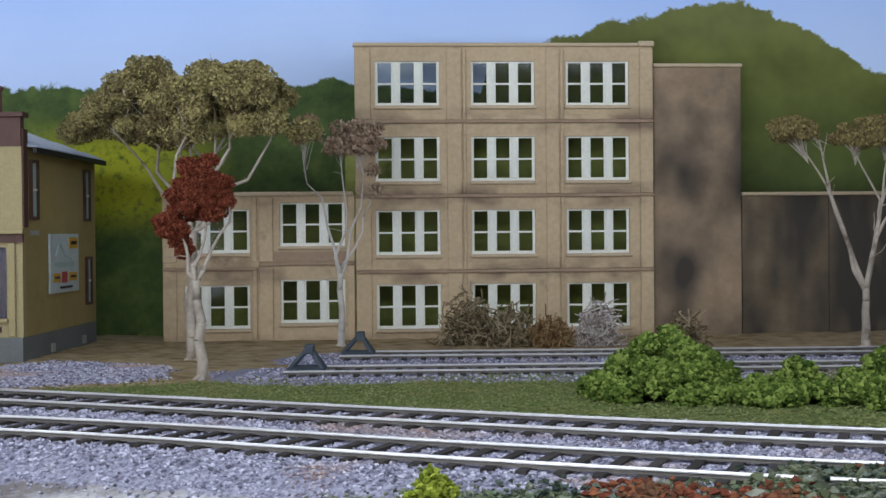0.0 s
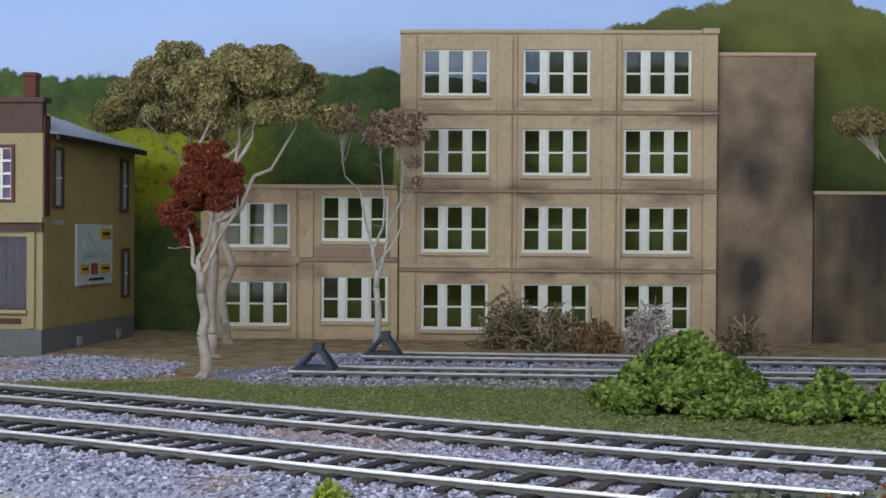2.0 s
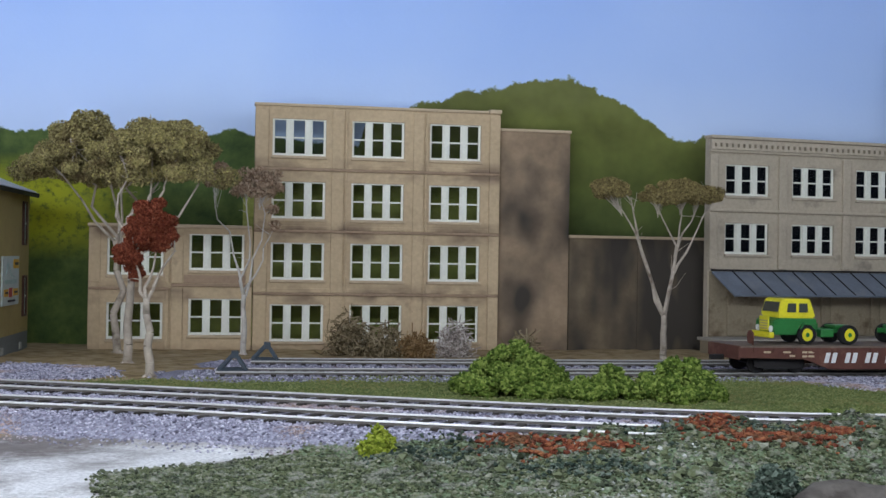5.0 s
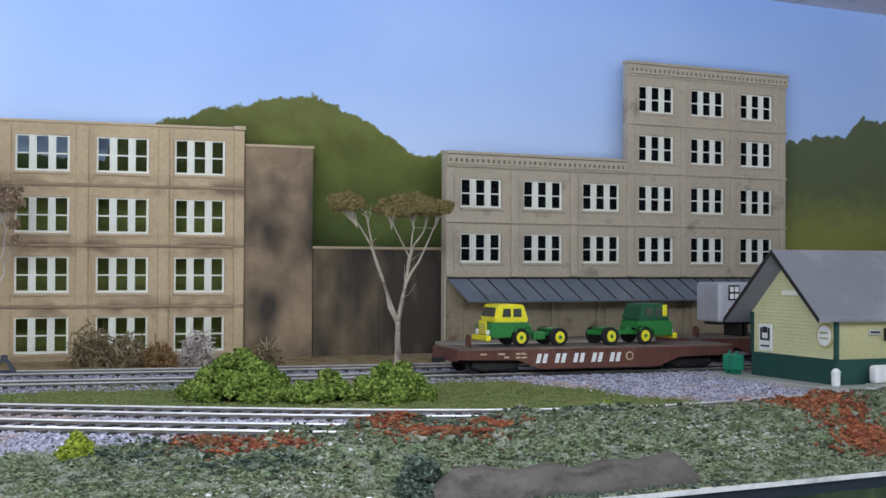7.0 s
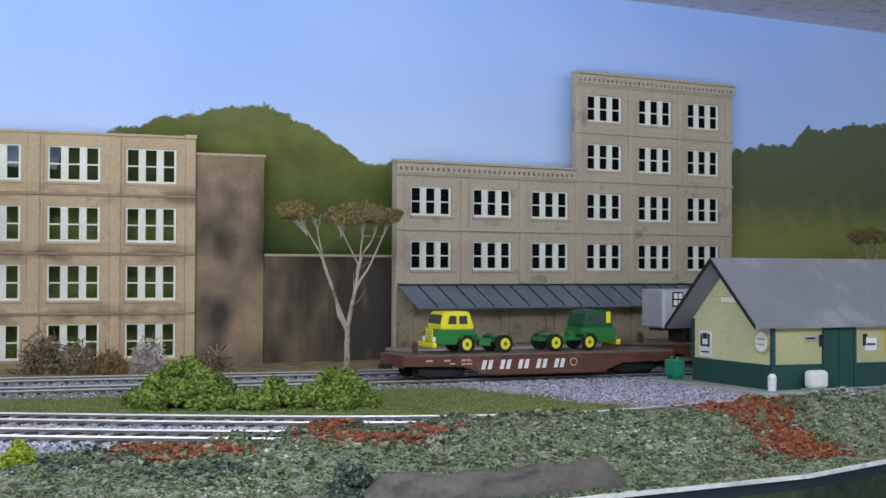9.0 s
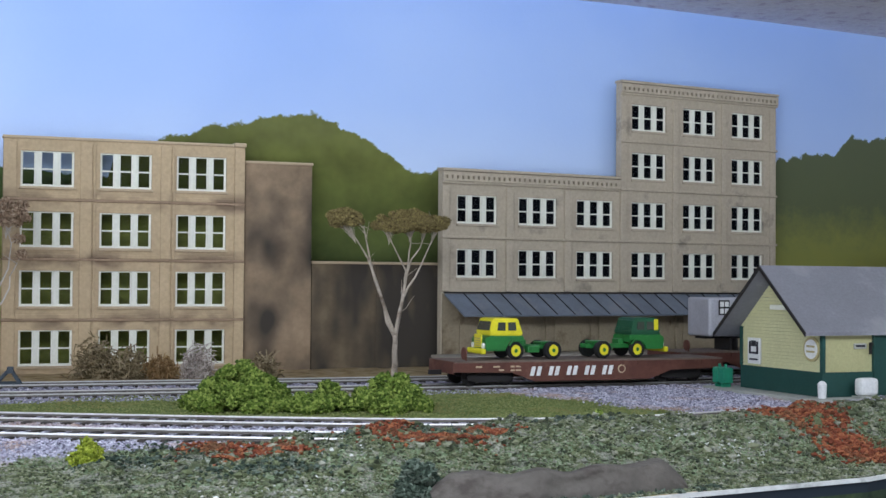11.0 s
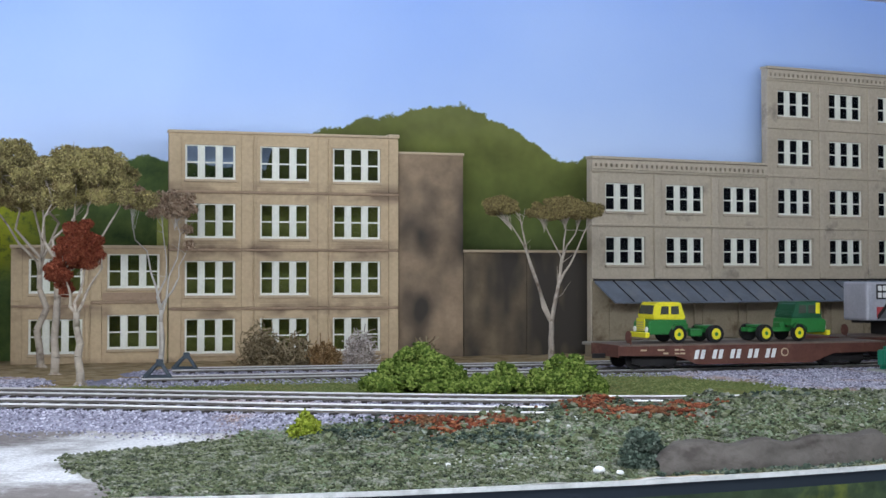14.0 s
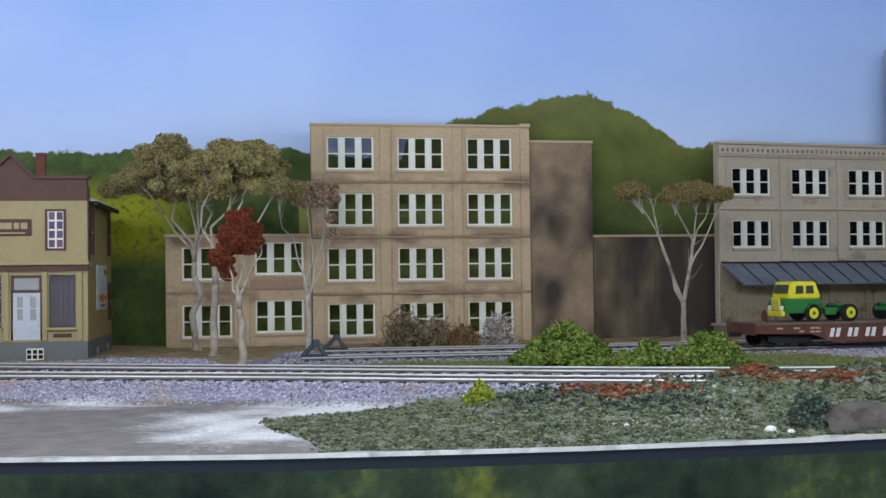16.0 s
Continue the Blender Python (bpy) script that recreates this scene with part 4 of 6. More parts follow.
def hotel():
    t = thing("hotel_building", pose(-0.2065, 0.4765, 0.0, 0, 0, 6.0) @ Matrix.Diagonal((1, 1, 0.98, 1)), "mustard two-storey false-front hotel with brown trim", "building")
    W, D = 0.0745, 0.095
    front = [(-0.0200, -0.0110, 0.0585, 0.0785), (-0.0640, -0.0550, 0.0585, 0.0785), (-0.0375, -0.0225, 0.0125, 0.0455), (-0.0190, -0.0060, 0.0185, 0.0455), (-0.0600, -0.0420, 0.0185, 0.0455)]
    bm = bmesh.new()
    wall_with_holes(bm, -W, 0.0, 0.0115, 0.0835, 0.0, 0.003, front)
    part("front_wall", bm, YELLOW_FRONT, t)
    for k in range(26):
        z = 0.0535 + k * 0.00115
        bm = bmesh.new()
        segs = [(-W, -0.0645), (-0.0545, -0.0205), (-0.0105, 0.0)] if 0.0575 < z < 0.0790 else [(-W, 0.0)]
        for a, b in segs:
            box(bm, a, b, -0.00022, 0.0, z, z + 0.0009)
        part("siding_board", bm, YELLOW_FRONT, t)
    # false-front parapet
    bm = bmesh.new()
    prism(bm, [(-W, 0.0835), (0.0, 0.0835), (0.0, 0.0945), (-0.0260, 0.0945), (-0.0372, 0.1055), (-0.0485, 0.0945), (-W, 0.0945)], -0.0008, 0.003)
    part("parapet", bm, BROWN_TRIM, t)
    for a, b in (((0.0014, 0.0945), (-0.0262, 0.0945)), ((-0.0256, 0.0945), (-0.0372, 0.1060)), ((-0.0372, 0.1060), (-0.0488, 0.0945)), ((-0.0482, 0.0945), (-W - 0.001, 0.0945))):
        bm = bmesh.new()
        prism(bm, [(b[0], b[1]), (a[0], a[1]), (a[0], a[1] + 0.0017), (b[0], b[1] + 0.0017)], -0.0026, 0.0042)
        part("parapet_cap", bm, BROWN_TRIM, t)
    # storefront cornice and posts
    bm = bmesh.new()
    soft_box(bm, -W, 0.0012, -0.0035, -0.0001, 0.0505, 0.0522, 0.0004)
    part("store_cornice", bm, YELLOW_FRONT, t)
    bm = bmesh.new()
    box(bm, -W, 0.0006, -0.0018, -0.0001, 0.0474, 0.0504)
    part("store_fascia", bm, BROWN_TRIM, t)
    for x in (-0.0052, -0.0222, -0.0408, -0.0625):
        bm = bmesh.new()
        soft_box(bm, x, x + 0.0026, -0.0012, -0.0001, 0.0120, 0.0473, 0.0003)
        part("store_post", bm, YELLOW_FRONT, t)
    for x0, x1 in ((-0.0190, -0.0060), (-0.0600, -0.0420)):
        bm = bmesh.new()
        soft_box(bm, x0 - 0.0008, x1 + 0.0008, -0.0022, 0.0002, 0.0172, 0.0187, 0.0003)
        part("store_sill", bm, YELLOW_FRONT, t)
        bm = bmesh.new()
        box(bm, x0 + 0.002, x1 - 0.002, -0.0006, -0.0001, 0.0135, 0.0155)
        part("panel", bm, BROWN_TRIM, t)
        bm = bmesh.new()
        box(bm, x0, x1, 0.0008, 0.0011, 0.0185, 0.0455)
        part("shop_pane", bm, PANE, t)
        bm = bmesh.new()
        n = 10
        for i in range(n):
            a, b = x0 + (x1 - x0) * i / n, x0 + (x1 - x0) * (i + 1) / n
            box(bm, a, b, 0.0030 + 0.0006 * (i % 2), 0.0034 + 0.0006 * (i % 2), 0.0185, 0.0455)
        part("curtain", bm, CURTAIN, t)
    # door
    d = part("door", (lambda b: (wall_with_holes(b, -0.0366, -0.0234, 0.0125, 0.0365, 0.0008, 0.0018, [(-0.0346, -0.0318, 0.0225, 0.0345), (-0.0282, -0.0254, 0.0225, 0.0345)]), b)[1])(bmesh.new()), DOOR_BLUE, t, "pale blue glazed double door")
    for x in (-0.0346, -0.0282):
        bm = bmesh.new()
        box(bm, x, x + 0.0028, 0.0012, 0.0014, 0.0225, 0.0345)
        part("door_pane", bm, CAB_GLASS, d)
        bm = bmesh.new()
        box(bm, x, x + 0.0028, 0.0009, 0.0015, 0.0281, 0.0288)
        part("door_bar", bm, DOOR_BLUE, d)
    bm = bmesh.new()
    wall_with_holes(bm, -0.0374, -0.0226, 0.0365, 0.0454, 0.0004, 0.002, [(-0.0362, -0.0238, 0.0380, 0.0440)])
    part("transom_frame", bm, BROWN_TRIM, t)
    bm = bmesh.new()
    box(bm, -0.0362, -0.0238, 0.0010, 0.0013, 0.0380, 0.0440)
    part("transom_pane", bm, CAB_GLASS, t)

    def sash(x0, x1, z0, z1, name="window"):
        f = part(name, (lambda b: (wall_with_holes(b, x0 - 0.0006, x1 + 0.0006, z0 - 0.0006, z1 + 0.0006, -0.0009, 0.0006, [(x0 + 0.0006, x1 - 0.0006, z0 + 0.0006, z1 - 0.0006)]), b)[1])(bmesh.new()), BROWN_TRIM, t)
        bm = bmesh.new()
        holes = []
        w, h = (x1 - x0 - 0.0012) / 2, (z1 - z0 - 0.0012) / 4
        for i in range(2):
            for j in range(4):
                holes.append((x0 + 0.0006 + i * w + 0.0005, x0 + 0.0006 + (i + 1) * w - 0.0004, z0 + 0.0006 + j * h + 0.0005, z0 + 0.0006 + (j + 1) * h - 0.0004))
        wall_with_holes(bm, x0 + 0.0006, x1 - 0.0006, z0 + 0.0006, z1 - 0.0006, -0.0003, 0.0004, holes)
        part("sash", bm, WHITE, f)
        bm = bmesh.new()
        box(bm, x0 + 0.0006, x1 - 0.0006, 0.0005, 0.0008, z0 + 0.0006, z1 - 0.0006)
        part("pane", bm, CURTAIN, f)

    sash(-0.0200, -0.0110, 0.0585, 0.0785)
    sash(-0.0640, -0.0550, 0.0585, 0.0785)
    # name board with its writing as plain bars
    bm = bmesh.new()
    soft_box(bm, -0.0490, -0.0272, -0.0014, -0.0003, 0.0655, 0.0740, 0.0004)
    board = part("sign_board", bm, BROWN_TRIM, t)
    for x0, x1, z0, z1 in ((-0.0470, -0.0440, 0.0690, 0.0722), (-0.0430, -0.0365, 0.0690, 0.0722), (-0.0355, -0.0330, 0.0690, 0.0722), (-0.0322, -0.0290, 0.0690, 0.0722), (-0.0460, -0.0300, 0.0666, 0.0673)):
        bm = bmesh.new()
        box(bm, x0, x1, -0.0017, -0.0014, z0, z1)
        part("writing_bar", bm, YELLOW_FRONT, board)
    # sides, back, roof
    bm = bmesh.new()
    box(bm, -0.0022, 0.0, 0.0031, D, 0.0115, 0.0845)
    part("side_wall", bm, YELLOW_WALL, t)
    bm = bmesh.new()
    box(bm, -W, -W + 0.0022, 0.0031, D, 0.0115, 0.0845)
    part("side_wall", bm, YELLOW_WALL, t)
    bm = bmesh.new()
    box(bm, -W + 0.0023, -0.0023, D - 0.002, D, 0.0115, 0.0845)
    part("rear_wall", bm, YELLOW_WALL, t)
    bm = bmesh.new()
    box(bm, -0.0004, 0.0006, 0.0002, 0.0052, 0.0530, 0.0900)
    part("corner_board", bm, BROWN_TRIM, t)
    bm = bmesh.new()
    box(bm, -W, -0.0001, -0.0006, D + 0.0004, -0.002, 0.0114)
    part("foundation", bm, FOUNDATION, t)
    bm = bmesh.new()
    e, r, y0, y1 = 0.0835, 0.1000, 0.0046, D + 0.0035
    v = [bm.verts.new(q) for q in ((0.0040, y0, e), (0.0040, y1, e), (-W - 0.004, y1, e), (-W - 0.004, y0, e), (-W / 2, y0, r), (-W / 2, y1 - 0.033, r))]
    for f in ((0, 1, 5, 4), (1, 2, 5), (2, 3, 4, 5), (0, 4, 3), (0, 3, 2, 1)):
        bm.faces.new([v[i] for i in f])
    part("roof", bm, TIN_ROOF, t)
    bm = bmesh.new()
    box(bm, 0.0028, 0.0042, y0, y1, e - 0.0022, e - 0.0002)
    part("gutter", bm, BLACK, t)
    for k, y in enumerate(np.arange(0.012, D, 0.008)):
        bm = bmesh.new()
        tube(bm, (0.0038, y, e + 0.0004), (-W / 2 * min(1, (y1 - y) / 0.033) + 0.004 * (1 - min(1, (y1 - y) / 0.033)), y, e + (r - e) * min(1, (y1 - y) / 0.033) + 0.0003), 0.00025, 0.00025, 4)
        part("roof_seam", bm, TIN_ROOF, t)
    bm = bmesh.new()
    soft_box(bm, -0.0361, -0.0313, 0.0645, 0.0693, 0.0900, 0.1122, 0.0004)
    chim = part("chimney", bm, BRICK_RED, t)
    bm = bmesh.new()
    soft_box(bm, -0.0366, -0.0308, 0.0640, 0.0698, 0.1122, 0.1140, 0.0004)
    part("chimney_cap", bm, BRICK_RED, chim)
    for y0, y1, z0, z1 in ((0.0075, 0.0165, 0.0560, 0.0790), (0.0765, 0.0850, 0.0560, 0.0785), (0.0785, 0.0865, 0.0195, 0.0405)):
        bm = bmesh.new()
        for a, b, c, d in ((y0, y1, z0, z0 + 0.0012), (y0, y1, z1 - 0.0012, z1), (y0, y0 + 0.0014, z0 + 0.0012, z1 - 0.0012), (y1 - 0.0014, y1, z0 + 0.0012, z1 - 0.0012)):
            box(bm, 0.0001, 0.0012, a, b, c, d)
        f = part("window", bm, BROWN_TRIM, t)
        bm = bmesh.new()
        box(bm, 0.0001, 0.0004, y0 + 0.0014, y1 - 0.0014, z0 + 0.0012, z1 - 0.0012)
        part("curtain", bm, SIGN_TEAL, f)
        bm = bmesh.new()
        box(bm, 0.0004, 0.0008, y0 + 0.0014, y1 - 0.0014, (z0 + z1) / 2 - 0.0004, (z0 + z1) / 2 + 0.0004)
        part("bar", bm, WHITE, f)
    for y in (0.032, 0.074):
        bm = bmesh.new()
        box(bm, -0.00005, 0.0006, y, y + 0.004, 0.0030, 0.0065)
        part("vent", bm, CONCRETE, t)
    bm = bmesh.new()
    box(bm, -0.0300, -0.0215, -0.0011, -0.0007, 0.0022, 0.0082)
    v = part("basement_window", bm, WHITE, t)
    for i in range(3):
        for j in range(2):
            bm = bmesh.new()
            box(bm, -0.0295 + i * 0.0028, -0.0295 + i * 0.0028 + 0.0020, -0.0014, -0.0011, 0.0030 + j * 0.0025, 0.0049 + j * 0.0025)
            part("pane", bm, INSIDE, v)
    # small plate and advertising board on the side wall, their writing as bars and shapes
    bm = bmesh.new()
    box(bm, 0.0001, 0.0005, 0.008, 0.0175, 0.0500, 0.0518)
    part("name_plate", bm, CONCRETE, t)
    a = thing("advertising_board", t.matrix_world @ pose(0.0002, 0.0290, 0.0265), "white advertising board with teal and orange print on a mustard wall", "sign")
    bm = bmesh.new()
    box(bm, 0.0, 0.0009, 0.0, 0.0370, 0.0, 0.0240)
    part("panel", bm, SIGN_PALE, a)
    for y0, y1, z0, z1, m in ((0.0235, 0.0350, 0.0180, 0.0225, SIGN_ORANGE), (0.0030, 0.0115, 0.0045, 0.0080, SIGN_ORANGE), (0.0230, 0.0340, 0.0045, 0.0080, SIGN_ORANGE), (0.0140, 0.0205, 0.0040, 0.0085, SIGN_RED), (0.0045, 0.0300, 0.0105, 0.0125, SIGN_TEAL), (0.0120, 0.0270, 0.0016, 0.0026, SIGN_BLACK), (0.0255, 0.0330, 0.0196, 0.0210, SIGN_BLACK), (0.0045, 0.0100, 0.0058, 0.0068, SIGN_BLACK), (0.0250, 0.0320, 0.0058, 0.0068, SIGN_BLACK)):
        bm = bmesh.new()
        up = 0.0012 if m is not SIGN_BLACK else 0.0014
        box(bm, 0.0009, up, y0, y1, z0, z1)
        part("print_shape", bm, m, a)
    for p, q in (((0.006, 0.0150), (0.011, 0.0205)), ((0.011, 0.0205), (0.019, 0.0145)), ((0.019, 0.0145), (0.027, 0.0135))):
        bm = bmesh.new()
        tube(bm, (0.0009, *p), (0.0009, *q), 0.0004, 0.0004, 5)
        part("print_line", bm, SIGN_TEAL, a)


def depot():
    at = pose(0.2815, 0.3960, 0.0, 0, 0, 13.3)
    s = thing("depot_platform", at, "pale concrete slab under the depot", "platform", kind="structure")
    bm = bmesh.new()
    soft_box(bm, -0.0130, 0.20, -0.0150, 0.0760, -0.002, 0.0038, 0.0006)
    part("platform", bm, CONCRETE, s)
    t = thing("depot_building", at @ pose(0, 0, 0.0039), "cream and dark green depot with a broad grey gable roof", "building")
    L, D, H = 0.180, 0.0606, 0.0300
    band, ridge, mid = 0.0110, 0.0575, 0.0303
    bm = bmesh.new()
    box(bm, -0.0006, L, -0.0006, D + 0.0006, 0.0, band)
    part("base_band", bm, DEPOT_GREEN, t)
    # end wall of clapboards
    n = 27
    for k in range(n):
        z0 = band + 0.0001 + (ridge - 0.004 - band) * k / n
        z1 = band + (ridge - 0.004 - band) * (k + 1) / n
        cut = max(0.0, (z0 - H) / (ridge - H)) * mid
        bm = bmesh.new()
        v = [bm.verts.new(q) for q in ((-0.0006, cut, z0), (-0.0006, D - cut, z0), (-0.0001, D - cut, z1), (-0.0001, cut, z1), (0.0012, cut, z0), (0.0012, D - cut, z0), (0.0012, D - cut, z1), (0.0012, cut, z1))]
        for f in ((0, 1, 2, 3), (7, 6, 5, 4), (0, 4, 5, 1), (3, 2, 6, 7), (1, 5, 6, 2), (0, 3, 7, 4)):
            bm.faces.new([v[i] for i in f])
        part("siding_board", bm, CREAM, t)
    # long walls under the eaves, in the cream with shade painted in
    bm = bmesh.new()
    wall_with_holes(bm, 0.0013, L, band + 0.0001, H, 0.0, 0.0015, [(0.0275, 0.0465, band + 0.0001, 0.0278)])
    part("front_wall", bm, CREAM_SHADED, t)
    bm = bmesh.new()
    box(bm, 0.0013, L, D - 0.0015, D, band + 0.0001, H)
    part("rear_wall", bm, CREAM_SHADED, t)
    bm = bmesh.new()
    box(bm, 0.0276, 0.0464, -0.0009, 0.0012, 0.0, 0.0276)
    door = part("freight_door", bm, DEPOT_GREEN, t, "dark green freight door")
    for x in (0.0276, 0.0366, 0.0452):
        bm = bmesh.new()
        box(bm, x, x + 0.0012, -0.0015, -0.0009, 0.0004, 0.0274)
        part("door_stile", bm, DEPOT_GREEN, door)
    for y in (-0.0008, D - 0.0008):
        bm = bmesh.new()
        box(bm, -0.0010, 0.0006, y - 0.0004, y + 0.0016, band, H - 0.0002)
        part("corner_board", bm, DEPOT_GREEN, t)
    # roof: two thick slopes with broad overhangs
    for side in (-1, 1):
        over = 0.0036 if side < 0 else 0.0068
        yo = -over if side < 0 else D + over
        zo = H - (ridge - H) / mid * over + 0.001
        bm = bmesh.new()
        x0, x1 = -0.0120, L + 0.012
        v = [bm.verts.new(q) for q in ((x0, yo, zo), (x1, yo, zo), (x1, mid, ridge), (x0, mid, ridge), (x0, yo, zo + 0.0016), (x1, yo, zo + 0.0016), (x1, mid, ridge + 0.0018), (x0, mid, ridge + 0.0018))]
        for f in ((3, 2, 1, 0), (4, 5, 6, 7), (0, 1, 5, 4), (2, 3, 7, 6), (1, 2, 6, 5), (0, 4, 7, 3)):
            bm.faces.new([v[i] for i in f])
        roof = part("roof", bm, ROOF_GREY, t)
        bm = bmesh.new()
        v = [bm.verts.new(q) for q in ((x0 - 0.0006, yo, zo - 0.0004), (x0 - 0.0001, yo, zo - 0.0004), (x0 - 0.0001, mid, ridge - 0.0004), (x0 - 0.0006, mid, ridge - 0.0004), (x0 - 0.0006, yo, zo + 0.0016), (x0 - 0.0001, yo, zo + 0.0016), (x0 - 0.0001, mid, ridge + 0.0018), (x0 - 0.0006, mid, ridge + 0.0018))]
        for f in ((3, 2, 1, 0), (4, 5, 6, 7), (0, 1, 5, 4), (2, 3, 7, 6), (1, 2, 6, 5), (0, 4, 7, 3)):
            bm.faces.new([v[i] for i in f])
        part("bargeboard", bm, BLACK, roof)
    for x in (0.0245, 0.0500, 0.09, 0.13):
        bm = bmesh.new()
        box(bm, x, x + 0.0010, -0.0034, -0.0016, H - 0.0068, H - 0.0055)
        box(bm, x, x + 0.0010, -0.0026, -0.0016, H - 0.0110, H - 0.0068)
        part("eave_bracket", bm, BLACK, t)
    # things fixed to the walls
    bm = bmesh.new()
    soft_box(bm, -0.0016, -0.0007, mid - 0.0085, mid + 0.0065, 0.0385, 0.0408, 0.0003)
    part("gable_board", bm, WHITE, t)
    sg = thing("wall_sign", at @ pose(-0.0007, 0.0435, 0.0160), "white poster with a black emblem on cream siding", "sign")
    bm = bmesh.new()
    box(bm, -0.0008, 0.0, 0.0008, 0.0106, 0.0, 0.0125)
    part("panel", bm, SIGN_WHITE, sg)
    for y0, y1, z0, z1 in ((0.0022, 0.0093, 0.0048, 0.0058), (0.0022, 0.0034, 0.0058, 0.0108), (0.0081, 0.0093, 0.0058, 0.0108), (0.0040, 0.0075, 0.0084, 0.0112), (0.0026, 0.0089, 0.0018, 0.0026)):
        bm = bmesh.new()
        box(bm, -0.0011, -0.0008, y0, y1, z0, z1)
        part("emblem_bar", bm, SIGN_BLACK, sg)
    rs = thing("round_sign", at @ pose(-0.0007, 0.0062, 0.0252), "round gold-rimmed emblem sign on cream siding", "sign")
    bm = bmesh.new()
    tube(bm, (0, 0, 0), (-0.0008, 0, 0), 0.0056, 0.0056, 24)
    part("rim", bm, GOLD, rs)
    bm = bmesh.new()
    tube(bm, (-0.0008, 0, 0), (-0.0011, 0, 0), 0.0044, 0.0044, 24)
    part("disc", bm, SIGN_WHITE, rs)
    for z in (-0.0016, 0.0008):
        bm = bmesh.new()
        box(bm, -0.0013, -0.0011, -0.0028, 0.0028, z, z + 0.0009)
        part("writing_bar", bm, GOLD, rs)
    for x0, x1, z0, z1, m, lab in ((0.0170, 0.0240, 0.0215, 0.0240, CONCRETE, "small grey plate on the cream wall"), (0.0520, 0.0590, 0.0165, 0.0225, SIGN_WHITE, "small white notice on the cream wall"), (0.0640, 0.0740, 0.0150, 0.0280, SIGN_ORANGE, "orange and black poster on the cream wall")):
        p = thing("wall_notice", at @ pose(0, 0, 0.0039), lab, "sign")
        bm = bmesh.new()
        soft_box(bm, x0, x1, -0.0008, -0.0001, z0, z1, 0.0002)
        part("panel", bm, m, p)
        bm = bmesh.new()
        box(bm, x0 + 0.001, x1 - 0.001, -0.0010, -0.0008, (z0 + z1) / 2 - 0.0004, (z0 + z1) / 2 + 0.0005)
        part("writing_bar", bm, SIGN_BLACK, p)
    # loose things on the slab
    g = thing("ribbed_tank", at @ pose(-0.0080, 0.0655, 0.0039), "green plastic oil tank on the depot platform", "tank")
    for y in (-0.0026, 0.0026):
        bm = bmesh.new()
        soft_box(bm, -0.0030, 0.0030, y - 0.0023, y + 0.0023, 0.0018, 0.0096, 0.0008)
        part("tank", bm, BARREL_GREEN, g)
        bm = bmesh.new()
        tube(bm, (0, y, 0.0096), (0, y, 0.0112), 0.0008, 0.0007, 8)
        part("cap", bm, BARREL_GREEN, g)
        bm = bmesh.new()
        box(bm, -0.0024, 0.0024, y - 0.0007, y + 0.0007, 0.0, 0.0018)
        part("foot", bm, BARREL_GREEN, g)
    c = thing("ash_can", at @ pose(-0.0035, -0.0040, 0.0039), "white ash can beside the depot corner", "can")
    bm = bmesh.new()
    tube(bm, (0, 0, 0), (0, 0, 0.0062), 0.0018, 0.0020, 14)
    part("body", bm, PLASTER, c)
    bm = bmesh.new()
    tube(bm, (0, 0, 0.0062), (0, 0, 0.0076), 0.0022, 0.0009, 14)
    part("lid", bm, PLASTER, c)
    c = thing("propane_tank", at @ pose(0.0190, -0.0065, 0.0039), "white rounded box tank beside the depot wall", "tank")
    bm = bmesh.new()
    soft_box(bm, -0.0050, 0.0050, -0.0028, 0.0028, 0.0008, 0.0088, 0.0016)
    part("body", bm, PLASTER, c)
    bm = bmesh.new()
    box(bm, -0.0056, 0.0056, -0.0032, 0.0032, 0.0, 0.0008)
    part("pad", bm, CONCRETE, c)


hotel()
depot()


